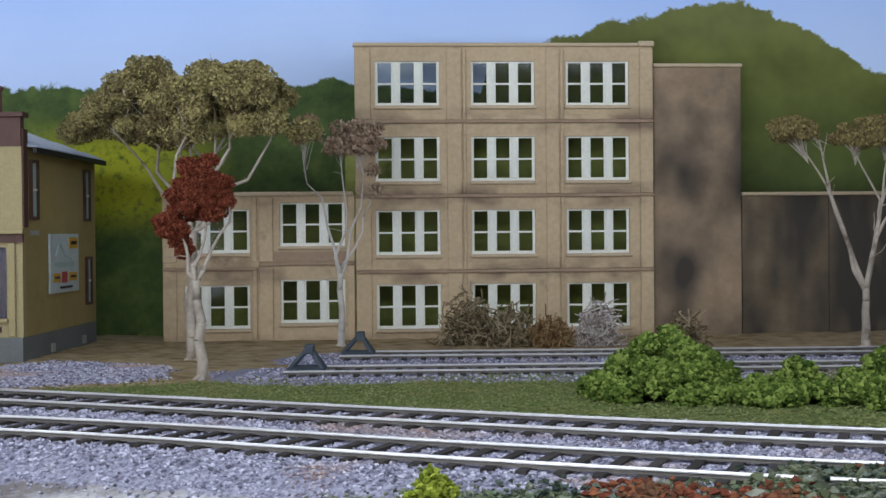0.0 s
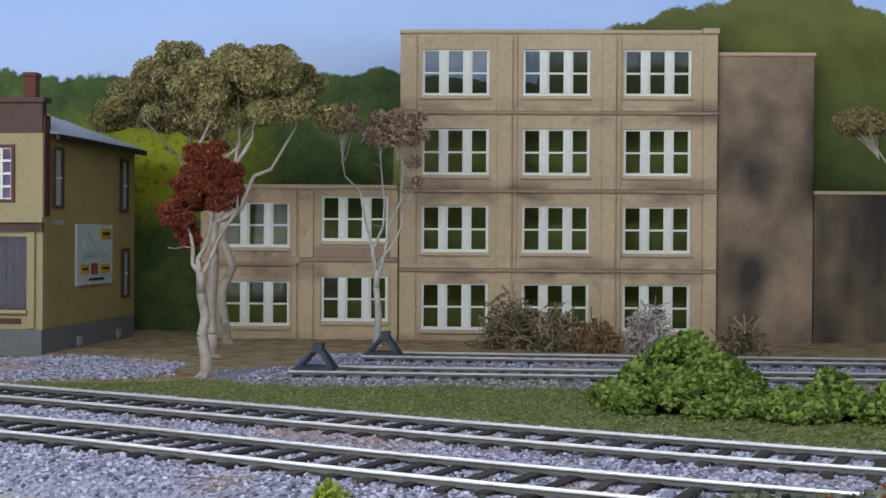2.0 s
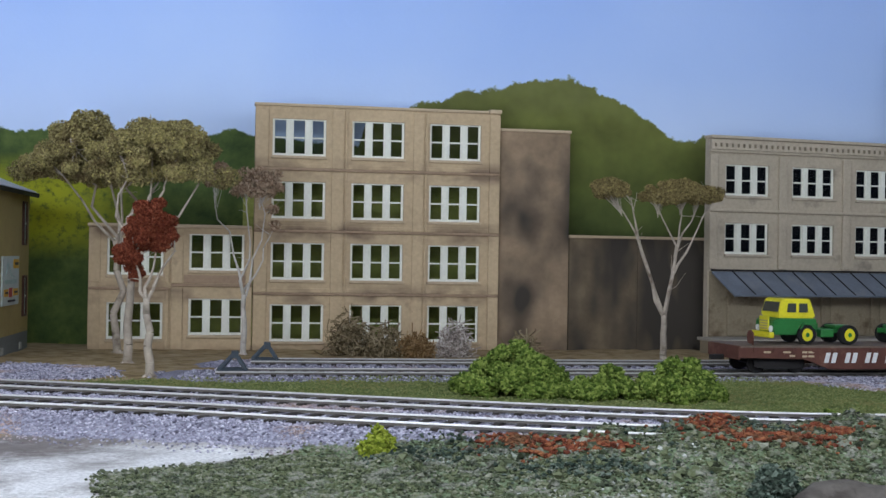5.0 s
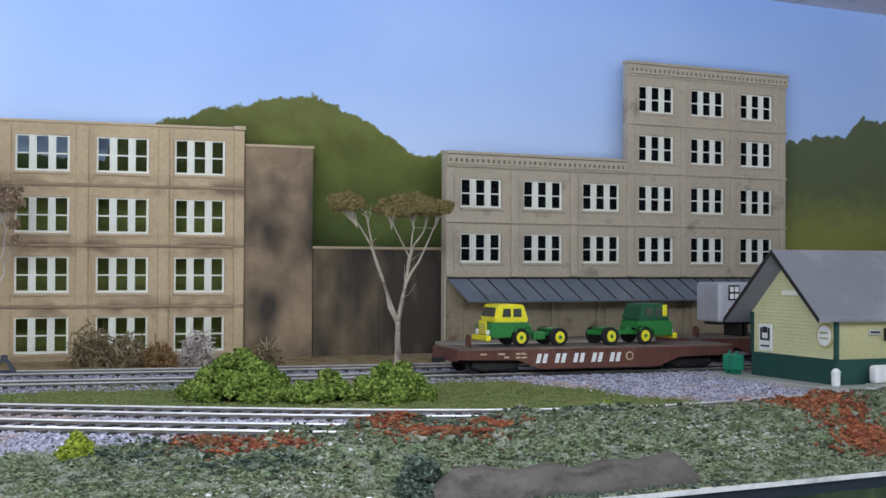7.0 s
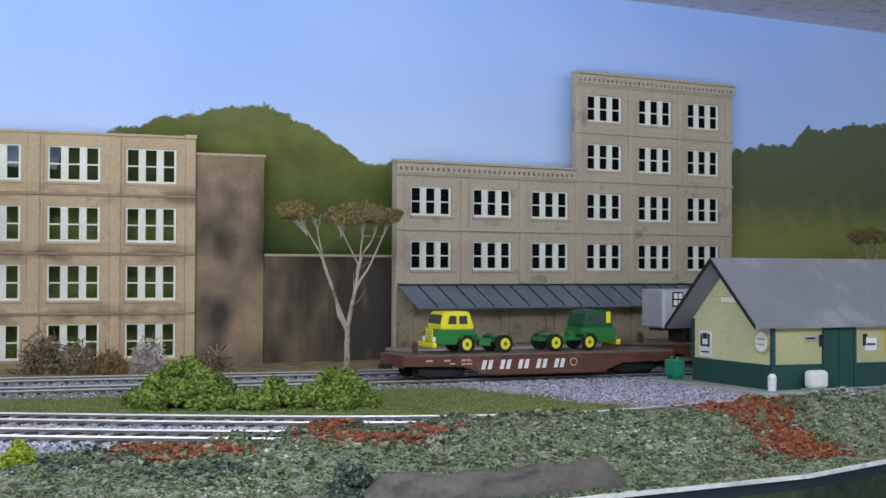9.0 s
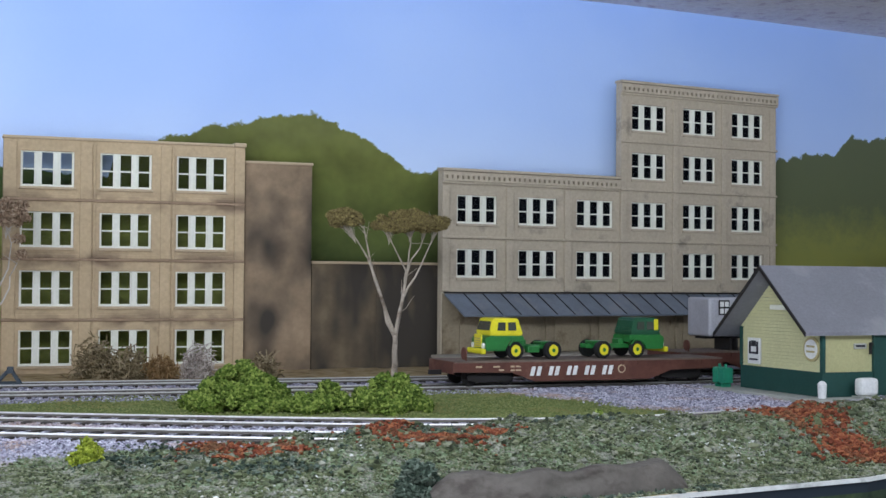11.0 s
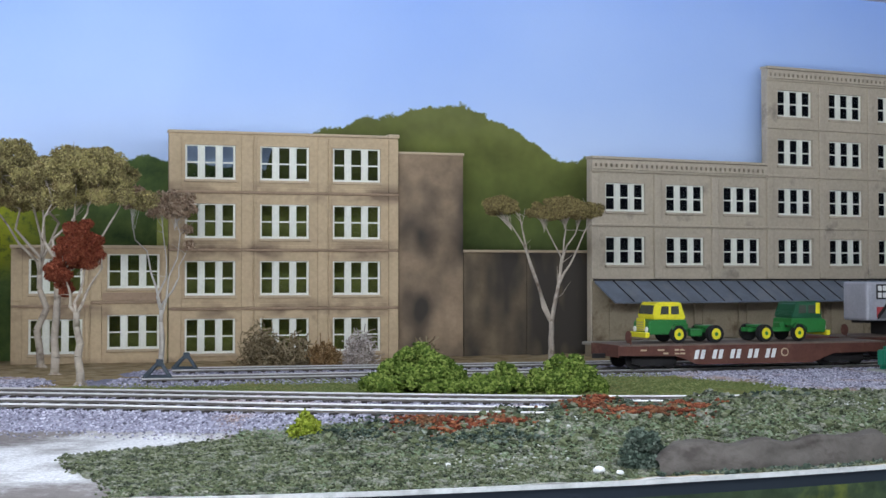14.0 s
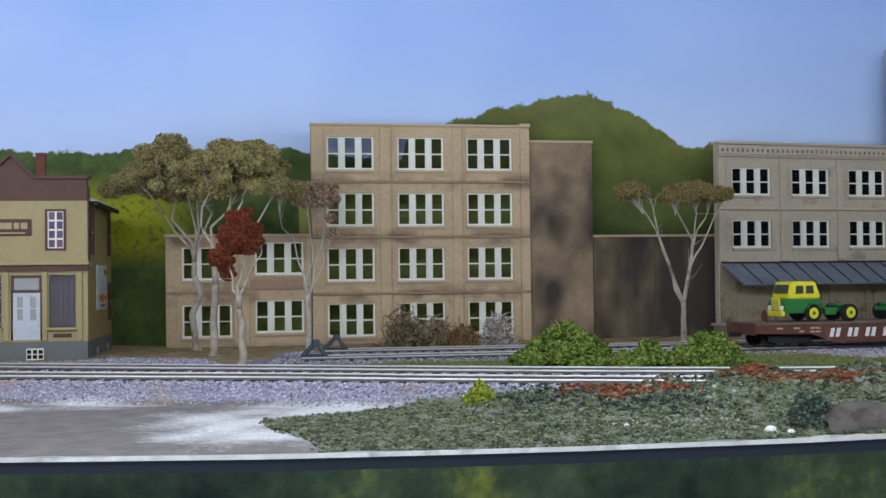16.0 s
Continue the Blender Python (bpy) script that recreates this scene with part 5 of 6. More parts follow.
# ---- rolling stock and trucks ----
def flat_car(at, label, lettered):
    t = thing("flat_car", at, label, "railway wagon", "flat cars on the siding")
    L, hw = 0.147, 0.0158
    top, rail = 0.0165, 0.0048
    for side in (-1, 1):
        y0, y1 = (-hw, -hw + 0.0012) if side < 0 else (hw - 0.0012, hw)
        bm = bmesh.new()
        prism(bm, [(0.0, 0.0118), (0.030, 0.0112), (0.042, 0.0068), (L - 0.042, 0.0068), (L - 0.030, 0.0112), (L, 0.0118), (L, top - 0.0004), (0.0, top - 0.0004)], y0, y1)
        sill = part("side_sill", bm, CAR_BROWN, t)
        pocket = None
        for x in np.arange(0.006, L, 0.0092):
            if pocket is None:
                bm = bmesh.new()
                box(bm, 0, 0.0010, y0 - 0.0005 if side < 0 else y1, y0 if side < 0 else y1 + 0.0005, 0.0142, 0.0160)
                pocket = part("stake_pocket", bm, CAR_BROWN, sill, at=pose(x, 0, 0))
            else:
                again(pocket, sill, pose(x, 0, 0))
        if side < 0 and lettered:
            for i in range(5):
                for k in (0.0, 0.0033):
                    x = 0.0392 + i * 0.0097 + k
                    bm = bmesh.new()
                    prism(bm, [(x, 0.0096), (x + 0.0020, 0.0096), (x + 0.0031, 0.0140), (x + 0.0011, 0.0140)], y0 - 0.0003, y0)
                    part("letter_bar", bm, SIGN_WHITE, sill)
            for x0, x1, z in ((0.0110, 0.0142, 0.0138), (0.0200, 0.0235, 0.0138), (0.0230, 0.0255, 0.0122), (0.0290, 0.0312, 0.0120), (0.0318, 0.0345, 0.0120), (0.0290, 0.0312, 0.0138), (0.0318, 0.0345, 0.0138)):
                bm = bmesh.new()
                box(bm, x0, x1, y0 - 0.0002, y0, z, z + 0.0008)
                part("letter_bar", bm, TAN_TRIM, sill)
            bm = bmesh.new()
            tube(bm, (0.0890, y0, 0.0122), (0.0890, y0 - 0.0003, 0.0122), 0.0021, 0.0021, 18)
            part("emblem_ring", bm, TAN_TRIM, sill)
            bm = bmesh.new()
            tube(bm, (0.0890, y0 - 0.0003, 0.0122), (0.0890, y0 - 0.0005, 0.0122), 0.0015, 0.0015, 18)
            part("emblem_disc", bm, CAR_BROWN, sill)
    bm = bmesh.new()
    box(bm, 0.001, L - 0.001, -hw + 0.0013, hw - 0.0013, 0.0120, top - 0.0010)
    part("underframe", bm, BLACK, t)
    first = None
    for x in np.arange(0.0004, L - 0.002, 0.0030):
        if first is None:
            bm = bmesh.new()
            box(bm, 0, 0.0028, -hw, hw, top - 0.0003, top + 0.0004)
            first = part("deck_board", bm, DECK, t, at=pose(x, 0, 0))
        else:
            again(first, t, pose(x, 0, 0))
    for x in (-0.0006, L):
        bm = bmesh.new()
        box(bm, x, x + 0.0006, -hw, hw, 0.0110, top + 0.0002)
        part("end_sill", bm, CAR_BROWN, t)
        bm = bmesh.new()
        s = -1 if x < 0 else 1
        box(bm, min(x, x + s * 0.006), max(x, x + s * 0.006), -0.0012, 0.0012, 0.0100, 0.0122)
        part("coupler", bm, BLACK, t)
    bm = bmesh.new()
    tube(bm, (0.0075, -0.0125, top), (0.0075, -0.0125, top + 0.0060), 0.0004, 0.0004, 6)
    brake = part("brake_staff", bm, CAR_BROWN, t)
    bm = bmesh.new()
    tube(bm, (0.0060, -0.0125, top + 0.0040), (0.0066, -0.0125, top + 0.0040), 0.0030, 0.0030, 14)
    part("brake_wheel", bm, CAR_BROWN, brake)
    for cx in (0.0200, L - 0.0220):
        b = part("bogie", (lambda q: (box(q, cx - 0.003, cx + 0.003, -0.010, 0.010, 0.0085, 0.0120), q)[1])(bmesh.new()), BLACK, t)
        for side in (-1, 1):
            bm = bmesh.new()
            y = side * 0.0112
            prism(bm, [(cx - 0.0115, 0.0078), (cx - 0.0070, 0.0066), (cx + 0.0070, 0.0066), (cx + 0.0115, 0.0078), (cx + 0.0115, 0.0104), (cx + 0.0040, 0.0122), (cx - 0.0040, 0.0122), (cx - 0.0115, 0.0104)], y - 0.0008, y + 0.0008)
            part("side_frame", bm, BLACK, b)
            for wx in (cx - 0.0092, cx + 0.0092):
                bm = bmesh.new()
                tube(bm, (wx, side * 0.0078, rail + 0.0043), (wx, side * 0.0094, rail + 0.0043), 0.0043, 0.0043, 20)
                part("wheel", bm, BLACK, b)
        for wx in (cx - 0.0092, cx + 0.0092):
            bm = bmesh.new()
            tube(bm, (wx, -0.0078, rail + 0.0043), (wx, 0.0078, rail + 0.0043), 0.0009, 0.0009, 8)
            part("axle", bm, BLACK, b)
    return t


CAR = pose(0.1200, 0.4655, 0.0, 0, 0, 12.0)
flat_car(CAR, "rust-brown flat car with white lettering carrying two trucks", True)
CAR2 = pose(0.2580, 0.5440, 0.0, 0, 0, 15.0)
flat_car(CAR2, "rust-brown flat car carrying a silver trailer", False)


def tractor(at, lower, upper, label, patch):
    """A cab-over tractor, its nose at x = 0 and its tail towards +x, standing on z = 0."""
    t = thing("tractor_truck", at, label, "truck", "trucks on the flat car")
    hw = 0.0105
    bm = bmesh.new()
    prism(bm, [(0.0018, 0.0046), (0.0145, 0.0046), (0.0147, 0.0080), (0.0172, 0.0104), (0.0232, 0.0104), (0.0256, 0.0080), (0.0256, 0.0122), (0.0042, 0.0124), (0.0014, 0.0110)], -hw, hw)
    bmesh.ops.bevel(bm, geom=list(bm.edges), offset=0.0005, segments=2, affect="EDGES")
    part("cab_lower", bm, lower, t)
    bm = bmesh.new()
    prism(bm, [(0.0042, 0.0123), (0.0250, 0.0123), (0.0250, 0.0150), (0.0232, 0.0152), (0.0226, 0.0205), (0.0216, 0.0213), (0.0070, 0.0213), (0.0060, 0.0206), (0.0044, 0.0145)], -hw + 0.0003, hw - 0.0003)
    bmesh.ops.bevel(bm, geom=list(bm.edges), offset=0.0007, segments=2, affect="EDGES")
    up = part("cab_upper", bm, upper, t)
    for side in (-1, 1):
        y0, y1 = (-hw - 0.0001, -hw + 0.0004) if side < 0 else (hw - 0.0004, hw + 0.0001)
        for q in ([(0.0088, 0.0150), (0.0138, 0.0150), (0.0138, 0.0192), (0.0094, 0.0192)], [(0.0156, 0.0150), (0.0206, 0.0150), (0.0202, 0.0192), (0.0156, 0.0192)]):
            bm = bmesh.new()
            prism(bm, q, y0, y1)
            part("side_glass", bm, CAB_GLASS, up)
        bm = bmesh.new()
        prism(bm, [(0.0158, 0.0076), (0.0180, 0.0101), (0.0226, 0.0101), (0.0250, 0.0076), (0.0242, 0.0072), (0.0222, 0.0093), (0.0184, 0.0093), (0.0166, 0.0072)], y0 - 0.0006 if side < 0 else y0, y1 if side < 0 else y1 + 0.0006)
        part("fender", bm, lower, t)
    bm = bmesh.new()
    v = [bm.verts.new(q) for q in ((0.0049, -hw + 0.0016, 0.0150), (0.0049, hw - 0.0016, 0.0150), (0.0060, hw - 0.0022, 0.0196), (0.0060, -hw + 0.0022, 0.0196), (0.0042, -hw + 0.0016, 0.0151), (0.0042, hw - 0.0016, 0.0151), (0.0054, hw - 0.0022, 0.0197), (0.0054, -hw + 0.0022, 0.0197))]
    for f in ((0, 1, 2, 3), (7, 6, 5, 4), (0, 4, 5, 1), (3, 2, 6, 7), (1, 5, 6, 2), (0, 3, 7, 4)):
        bm.faces.new([v[i] for i in f])
    part("windscreen", bm, CAB_GLASS, up)
    bm = bmesh.new()
    soft_box(bm, 0.0008, 0.0016, -0.0052, 0.0052, 0.0062, 0.0130, 0.0003)
    grille = part("grille", bm, TRUCK_YELLOW if not patch else lower, t)
    for k in range(4):
        bm = bmesh.new()
        box(bm, 0.0005, 0.0008, -0.0045, 0.0045, 0.0070 + k * 0.0012, 0.0075 + k * 0.0012)
        part("grille_bar", bm, GOLD, grille)
    for y in (-0.0076, 0.0076):
        bm = bmesh.new()
        tube(bm, (0.0016, y, 0.0072), (0.0006, y, 0.0072), 0.0015, 0.0014, 12)
        part("headlight", bm, SIGN_WHITE, t)
    bm = bmesh.new()
    soft_box(bm, -0.0012, 0.0016, -0.0112, 0.0112, 0.0030, 0.0058, 0.0006)
    part("bumper", bm, TRUCK_YELLOW, t)
    if patch:
        bm = bmesh.new()
        soft_box(bm, 0.0056, 0.0086, hw - 0.0006, hw + 0.0001, 0.0146, 0.0206, 0.0003)
        part("yellow_panel", bm, TRUCK_YELLOW, up)
    for y in (-0.0042, 0.0032):
        bm = bmesh.new()
        box(bm, 0.020, 0.0520, y, y + 0.0010, 0.0052, 0.0074)
        part("frame_rail", bm, lower, t)
    bm = bmesh.new()
    soft_box(bm, 0.0285, 0.0360, -0.0098, -0.0050, 0.0034, 0.0072, 0.0006)
    part("fuel_tank", bm, lower, t)
    bm = bmesh.new()
    soft_box(bm, 0.0385, 0.0480, -0.0055, 0.0055, 0.0076, 0.0090, 0.0005)
    part("fifth_wheel", bm, lower, t)
    bm = bmesh.new()
    soft_box(bm, 0.0260, 0.0300, -0.0040, 0.0040, 0.0060, 0.0100, 0.0006)
    part("gearbox_cover", bm, lower, t)
    for x, n in ((0.0204, 1), (0.0440, 2)):
        for side in (-1, 1):
            y = side * 0.0095
            bm = bmesh.new()
            tube(bm, (x, y - 0.0014 * n * 0.8, 0.0046), (x, y + 0.0014 * n * 0.8, 0.0046), 0.0053, 0.0053, 24)
            for v in bm.verts:
                v.co.z = 0.0046 + (v.co.z - 0.0046) * 0.87
            bmesh.ops.bevel(bm, geom=[e for e in bm.edges if len(e.link_faces) == 2 and any(len(f.verts) > 4 for f in e.link_faces)], offset=0.0006, segments=2, affect="EDGES")
            w = part("tyre", bm, RUBBER, t)
            o = y + side * 0.0014 * n * 0.8
            bm = bmesh.new()
            tube(bm, (x, o - side * 0.0004, 0.0046), (x, o + side * 0.0003, 0.0046), 0.0031, 0.0029, 18)
            part("rim", bm, TRUCK_YELLOW, w)
            bm = bmesh.new()
            tube(bm, (x, o + side * 0.0003, 0.0046), (x, o + side * 0.0008, 0.0046), 0.0011, 0.0009, 10)
            part("hub", bm, lower, w)


tractor(CAR @ pose(0.0180, 0.0005, 0.0169) @ Matrix.Diagonal((0.84, 0.84, 0.94, 1)), TRUCK_GREEN, TRUCK_YELLOW, "green and yellow cab-over tractor truck on a flat car", False)
tractor(CAR @ pose(0.1188, 0.0005, 0.0169, 0, 0, 180) @ Matrix.Diagonal((0.82, 0.84, 0.94, 1)), TRUCK_GREEN, TRUCK_DARK, "dark green cab-over tractor truck on a flat car", True)


def trailer(at):
    t = thing("semi_trailer", at, "silver box trailer with red lettering on a flat car", "trailer")
    L, hw = 0.115, 0.0112
    bm = bmesh.new()
    soft_box(bm, 0, L, -hw, hw, 0.0075, 0.0275, 0.0012)
    body = part("body", bm, SILVER, t)
    for x in np.arange(0.0030, L, 0.0060):
        bm = bmesh.new()
        box(bm, x, x + 0.0005, -hw - 0.0003, -hw, 0.0085, 0.0268)
        part("rib", bm, SILVER, body)
    bm = bmesh.new()
    soft_box(bm, 0.0060, 0.0130, -hw - 0.0007, -hw - 0.0003, 0.0185, 0.0262, 0.0003)
    part("emblem", bm, BLACK, body)
    for x0, x1, z0, z1 in ((0.0068, 0.0091, 0.0228, 0.0254), (0.0099, 0.0122, 0.0228, 0.0254), (0.0068, 0.0091, 0.0193, 0.0219), (0.0099, 0.0122, 0.0193, 0.0219)):
        bm = bmesh.new()
        box(bm, x0, x1, -hw - 0.0009, -hw - 0.0007, z0, z1)
        part("emblem_quarter", bm, SIGN_WHITE, body)
    for i in range(7):
        bm = bmesh.new()
        x = 0.0062 + i * 0.0105
        prism(bm, [(x, 0.0092), (x + 0.0076, 0.0092), (x + 0.0076, 0.0146), (x, 0.0146)], -hw - 0.0006, -hw - 0.0003)
        part("letter_bar", bm, SIGN_RED, body)
    bm = bmesh.new()
    box(bm, 0.002, L - 0.002, -0.006, 0.006, 0.0062, 0.0075)
    part("frame", bm, BLACK, t)
    for x in (0.016, 0.020):
        bm = bmesh.new()
        box(bm, x, x + 0.001, -0.008, 0.008, 0.0002, 0.0063)
        part("landing_leg", bm, BLACK, t)
    for x in (0.092, 0.102):
        for y in (-0.011, 0.011):
            bm = bmesh.new()
            tube(bm, (x, y - 0.0018, 0.0044), (x, y + 0.0018, 0.0044), 0.0043, 0.0043, 20)
            part("tyre", bm, RUBBER, t)


trailer(CAR2 @ pose(0.0215, -0.0015, 0.0169, 0, 0, -3) @ Matrix.Diagonal((1, 1, 1.08, 1)))


def bumper_stop(at):
    t = thing("bumper_stop", at, "blue-grey steel bumper stop at the end of a siding", "bumper stop", "bumper stops")
    for y in (-0.0085, 0.0085):
        for p, q in (((0.0, y, 0.0), (0.0115, y * 0.35, 0.0125)), ((0.0210, y, 0.0), (0.0130, y * 0.35, 0.0125)), ((0.0, y, 0.0003), (0.0210, y, 0.0003))):
            bm = bmesh.new()
            tube(bm, p, q, 0.0017, 0.0016, 6)
            part("strut", bm, STEEL_BLUE, t)
    bm = bmesh.new()
    soft_box(bm, 0.0095, 0.0150, -0.0062, 0.0062, 0.0095, 0.0150, 0.0006)
    part("buffer_head", bm, STEEL_BLUE, t)
    bm = bmesh.new()
    box(bm, 0.0, 0.0016, -0.0110, 0.0110, -0.0006, 0.0008)
    part("cross_beam", bm, STEEL_BLUE, t)


bumper_stop(pose(-0.0958, 0.4335, 0.0044, 0, 0, 9) @ Matrix.Scale(0.54, 4))
bumper_stop(pose(-0.0895, 0.4893, 0.0044, 0, 0, 8) @ Matrix.Scale(0.54, 4))


# ---- trees and bushes ----
def limb(bm, pts, r0, r1):
    """A bent tapering branch through points."""
    k = len(pts) - 1
    for i in range(k):
        tube(bm, pts[i], pts[i + 1], r0 + (r1 - r0) * i / k, r0 + (r1 - r0) * (i + 1) / k, 7, caps=i in (0, k - 1))


def wander(rng, p, q, n=4, sway=0.08):
    p, q = np.array(p, float), np.array(q, float)
    far = np.linalg.norm(q - p)
    return [tuple(p + (q - p) * i / n + (rng.normal(0, sway * far, 3) * (0 < i < n) * 0.6)) for i in range(n + 1)]


def clumps(rng, centres, radius, each, flat=0.7):
    out = []
    for c in centres:
        r = radius * rng.uniform(0.6, 1.3)
        d = rng.normal(size=(each, 3))
        d /= np.linalg.norm(d, axis=1)[:, None]
        out.append(np.array(c) + d * r * rng.uniform(0.45, 1.0, (each, 1)) * (1, 1, flat))
    return np.vstack(out)


def tree(name, base, fork, tips, crown, leaf_material, bark, label, r=0.0022, seed=1, each=110, clump=0.006, leaf=0.0011, twigs=True, crown_name="crown"):
    """base and fork in plan metres; tips: where the limbs end; crown: centres of the leaf clumps."""
    rng = np.random.default_rng(seed)
    t = thing(name, pose(*base), label, "tree")
    o = np.array(base)
    fork = np.array(fork) - o
    bm = bmesh.new()
    limb(bm, wander(rng, (0, 0, -0.001), fork, 5, 0.03), r * 1.15, r * 0.8)
    for k in range(4):
        a = k * 1.6 + rng.uniform(0, 1)
        tube(bm, (0, 0, 0.0016), (math.cos(a) * r * 2.2, math.sin(a) * r * 2.2, -0.0006), r * 0.7, r * 0.2, 6)
    part("trunk", bm, bark, t, smooth=True)
    ends = []
    for q in tips:
        way = [np.array(k) - o for k in (q if isinstance(q, list) else [q])]
        bm = bmesh.new()
        pts = [tuple(fork * rng.uniform(0.86, 0.99))]
        for k in way:
            pts += wander(rng, pts[-1], k, 5 if len(way) == 1 else 3, 0.07 if len(way) == 1 else 0.035)[1:]
        limb(bm, pts, r * (0.5 if len(way) == 1 else 0.62), r * 0.14)
        for k in range(2):
            s = np.array(pts[rng.integers(2, len(pts))])
            e = s + rng.normal(0, 0.0045, 3) + (0, 0, 0.005)
            limb(bm, wander(rng, s, e, 3, 0.06), r * 0.12, r * 0.05)
        part("limb", bm, bark, t, smooth=True)
    c = np.array(crown) - o
    bm = bmesh.new()
    near = np.array([np.array(q[-1] if isinstance(q, list) else q) - o for q in tips])
    for p in c:
        s = near[np.argmin(np.linalg.norm(near - p, axis=1))]
        s = fork + (s - fork) * rng.uniform(0.45 if r > 0.002 else 0.88, 1.0)
        tube(bm, s, p, r * 0.10, r * 0.04, 4)
    part("twig_spray", bm, bark, t)
    pts = clumps(rng, c, clump, each)
    flakes("leaf", pts, rng.uniform(0.6, 1.3, len(pts)) * leaf, leaf_material, t, seed).name = crown_name
    return t


def dome(rng, centre, rx, ry, rz, n, shell=0.55):
    out = []
    while len(out) < n:
        d = rng.normal(size=3)
        d /= np.linalg.norm(d)
        if d[2] < -0.12:
            continue
        k = rng.uniform(shell, 1.0)
        out.append((centre[0] + d[0] * rx * k, centre[1] + d[1] * ry * k, centre[2] + d[2] * rz * k))
    return out


rng = np.random.default_rng(21)
left_crown = dome(rng, (-0.171, 0.520, 0.0905), 0.033, 0.026, 0.0255, 66, 0.66) + dome(rng, (-0.200, 0.518, 0.0900), 0.008, 0.009, 0.007, 9, 0.4) + dome(rng, (-0.171, 0.520, 0.0875), 0.025, 0.020, 0.015, 20, 0.3)
right_crown = dome(rng, (-0.1295, 0.488, 0.0895), 0.0270, 0.024, 0.0240, 56, 0.66) + dome(rng, (-0.1295, 0.488, 0.0880), 0.020, 0.018, 0.015, 18, 0.3)
tree("tall_tree", (-0.1640, 0.546, 0.0022), (-0.164, 0.542, 0.055), [(-0.190, 0.515, 0.094), (-0.178, 0.505, 0.105), (-0.165, 0.52, 0.108), (-0.150, 0.51, 0.104), (-0.158, 0.53, 0.100)], left_crown, LEAF_OLIVE, BARK, "tall pale-barked tree with an olive umbrella crown", 0.0018, 3, 1000, 0.0062, 0.00070)
tree("tall_tree", (-0.1450, 0.484, 0.0022), (-0.1435, 0.482, 0.050), [(-0.150, 0.485, 0.098), (-0.136, 0.485, 0.104), (-0.122, 0.484, 0.100), (-0.112, 0.484, 0.092), (-0.130, 0.49, 0.096)], right_crown, LEAF_OLIVE, BARK, "tall pale-barked tree leaning among others, olive crown", 0.0019, 4, 1000, 0.0062, 0.00070)
rng = np.random.default_rng(22)
red = dome(rng, (-0.1238, 0.4285, 0.0555), 0.0100, 0.0095, 0.0185, 84, 0.35) + dome(rng, (-0.1325, 0.4265, 0.0500), 0.0052, 0.006, 0.0090, 20, 0.3) + [(-0.1295, 0.428, 0.0425), (-0.1275, 0.428, 0.0440), (-0.1305, 0.428, 0.0465), (-0.1290, 0.427, 0.0490)]
tree("red_tree", (-0.1222, 0.4245, 0.0022), (-0.1240, 0.4245, 0.034), [(-0.130, 0.427, 0.054), (-0.121, 0.429, 0.060), (-0.114, 0.429, 0.058)], red, LEAF_RED, BARK, "small tree with a dense rust-red crown", 0.0017, 5, 760, 0.0034, 0.00055)
rng = np.random.default_rng(23)
pink = dome(rng, (-0.0965, 0.556, 0.0840), 0.0125, 0.010, 0.0140, 30, 0.4) + dome(rng, (-0.1175, 0.553, 0.0890), 0.0055, 0.006, 0.0090, 9, 0.4) + [(-0.089, 0.554, 0.075), (-0.088, 0.555, 0.067)]
tree("sparse_tree", (-0.1020, 0.5480, 0.0020), (-0.1020, 0.548, 0.032), [(-0.1185, 0.552, 0.081), (-0.1025, 0.553, 0.082), (-0.0900, 0.554, 0.062), (-0.0955, 0.556, 0.080)], pink, LEAF_PINK, BARK_WHITE, "slender whitish tree with sparse dry pinkish leaves", 0.0014, 6, 110, 0.0038, 0.00125)
rng = np.random.default_rng(24)
flat_top = dome(rng, (0.1165, 0.551, 0.0838), 0.0205, 0.015, 0.0092, 120, 0.35) + dome(rng, (0.0812, 0.549, 0.0855), 0.0102, 0.009, 0.0070, 36, 0.40)
tree("flat_topped_tree", (0.1080, 0.5480, 0.0020), (0.1078, 0.548, 0.0255), [[(0.0985, 0.548, 0.050), (0.0930, 0.548, 0.066), (0.0835, 0.549, 0.081)], [(0.0945, 0.548, 0.0625), (0.0905, 0.549, 0.084)], [(0.1120, 0.549, 0.0450), (0.1138, 0.550, 0.060), (0.1040, 0.551, 0.080)], [(0.1120, 0.549, 0.0450), (0.1150, 0.550, 0.064), (0.1165, 0.551, 0.082)], [(0.1122, 0.549, 0.0455), (0.1215, 0.550, 0.062), (0.1300, 0.551, 0.081)], [(0.1142, 0.550, 0.058), (0.1245, 0.551, 0.081)]], flat_top, LEAF_BROWN, BARK, "bare-trunked tree with a flat brown-green crown", 0.0017, 7, 620, 0.0038, 0.00066)

rng = np.random.default_rng(25)
far_top = dome(rng, (0.492, 0.700, 0.0790), 0.013, 0.012, 0.0080, 26, 0.5)
tree("brown_tree", (0.492, 0.700, 0.0), (0.492, 0.700, 0.045), [(0.482, 0.70, 0.074), (0.492, 0.702, 0.078), (0.501, 0.70, 0.075)], far_top, LEAF_BROWN, BARK, "brown-leaved tree rising behind the depot", 0.0018, 8, 260, 0.0040, 0.00080)


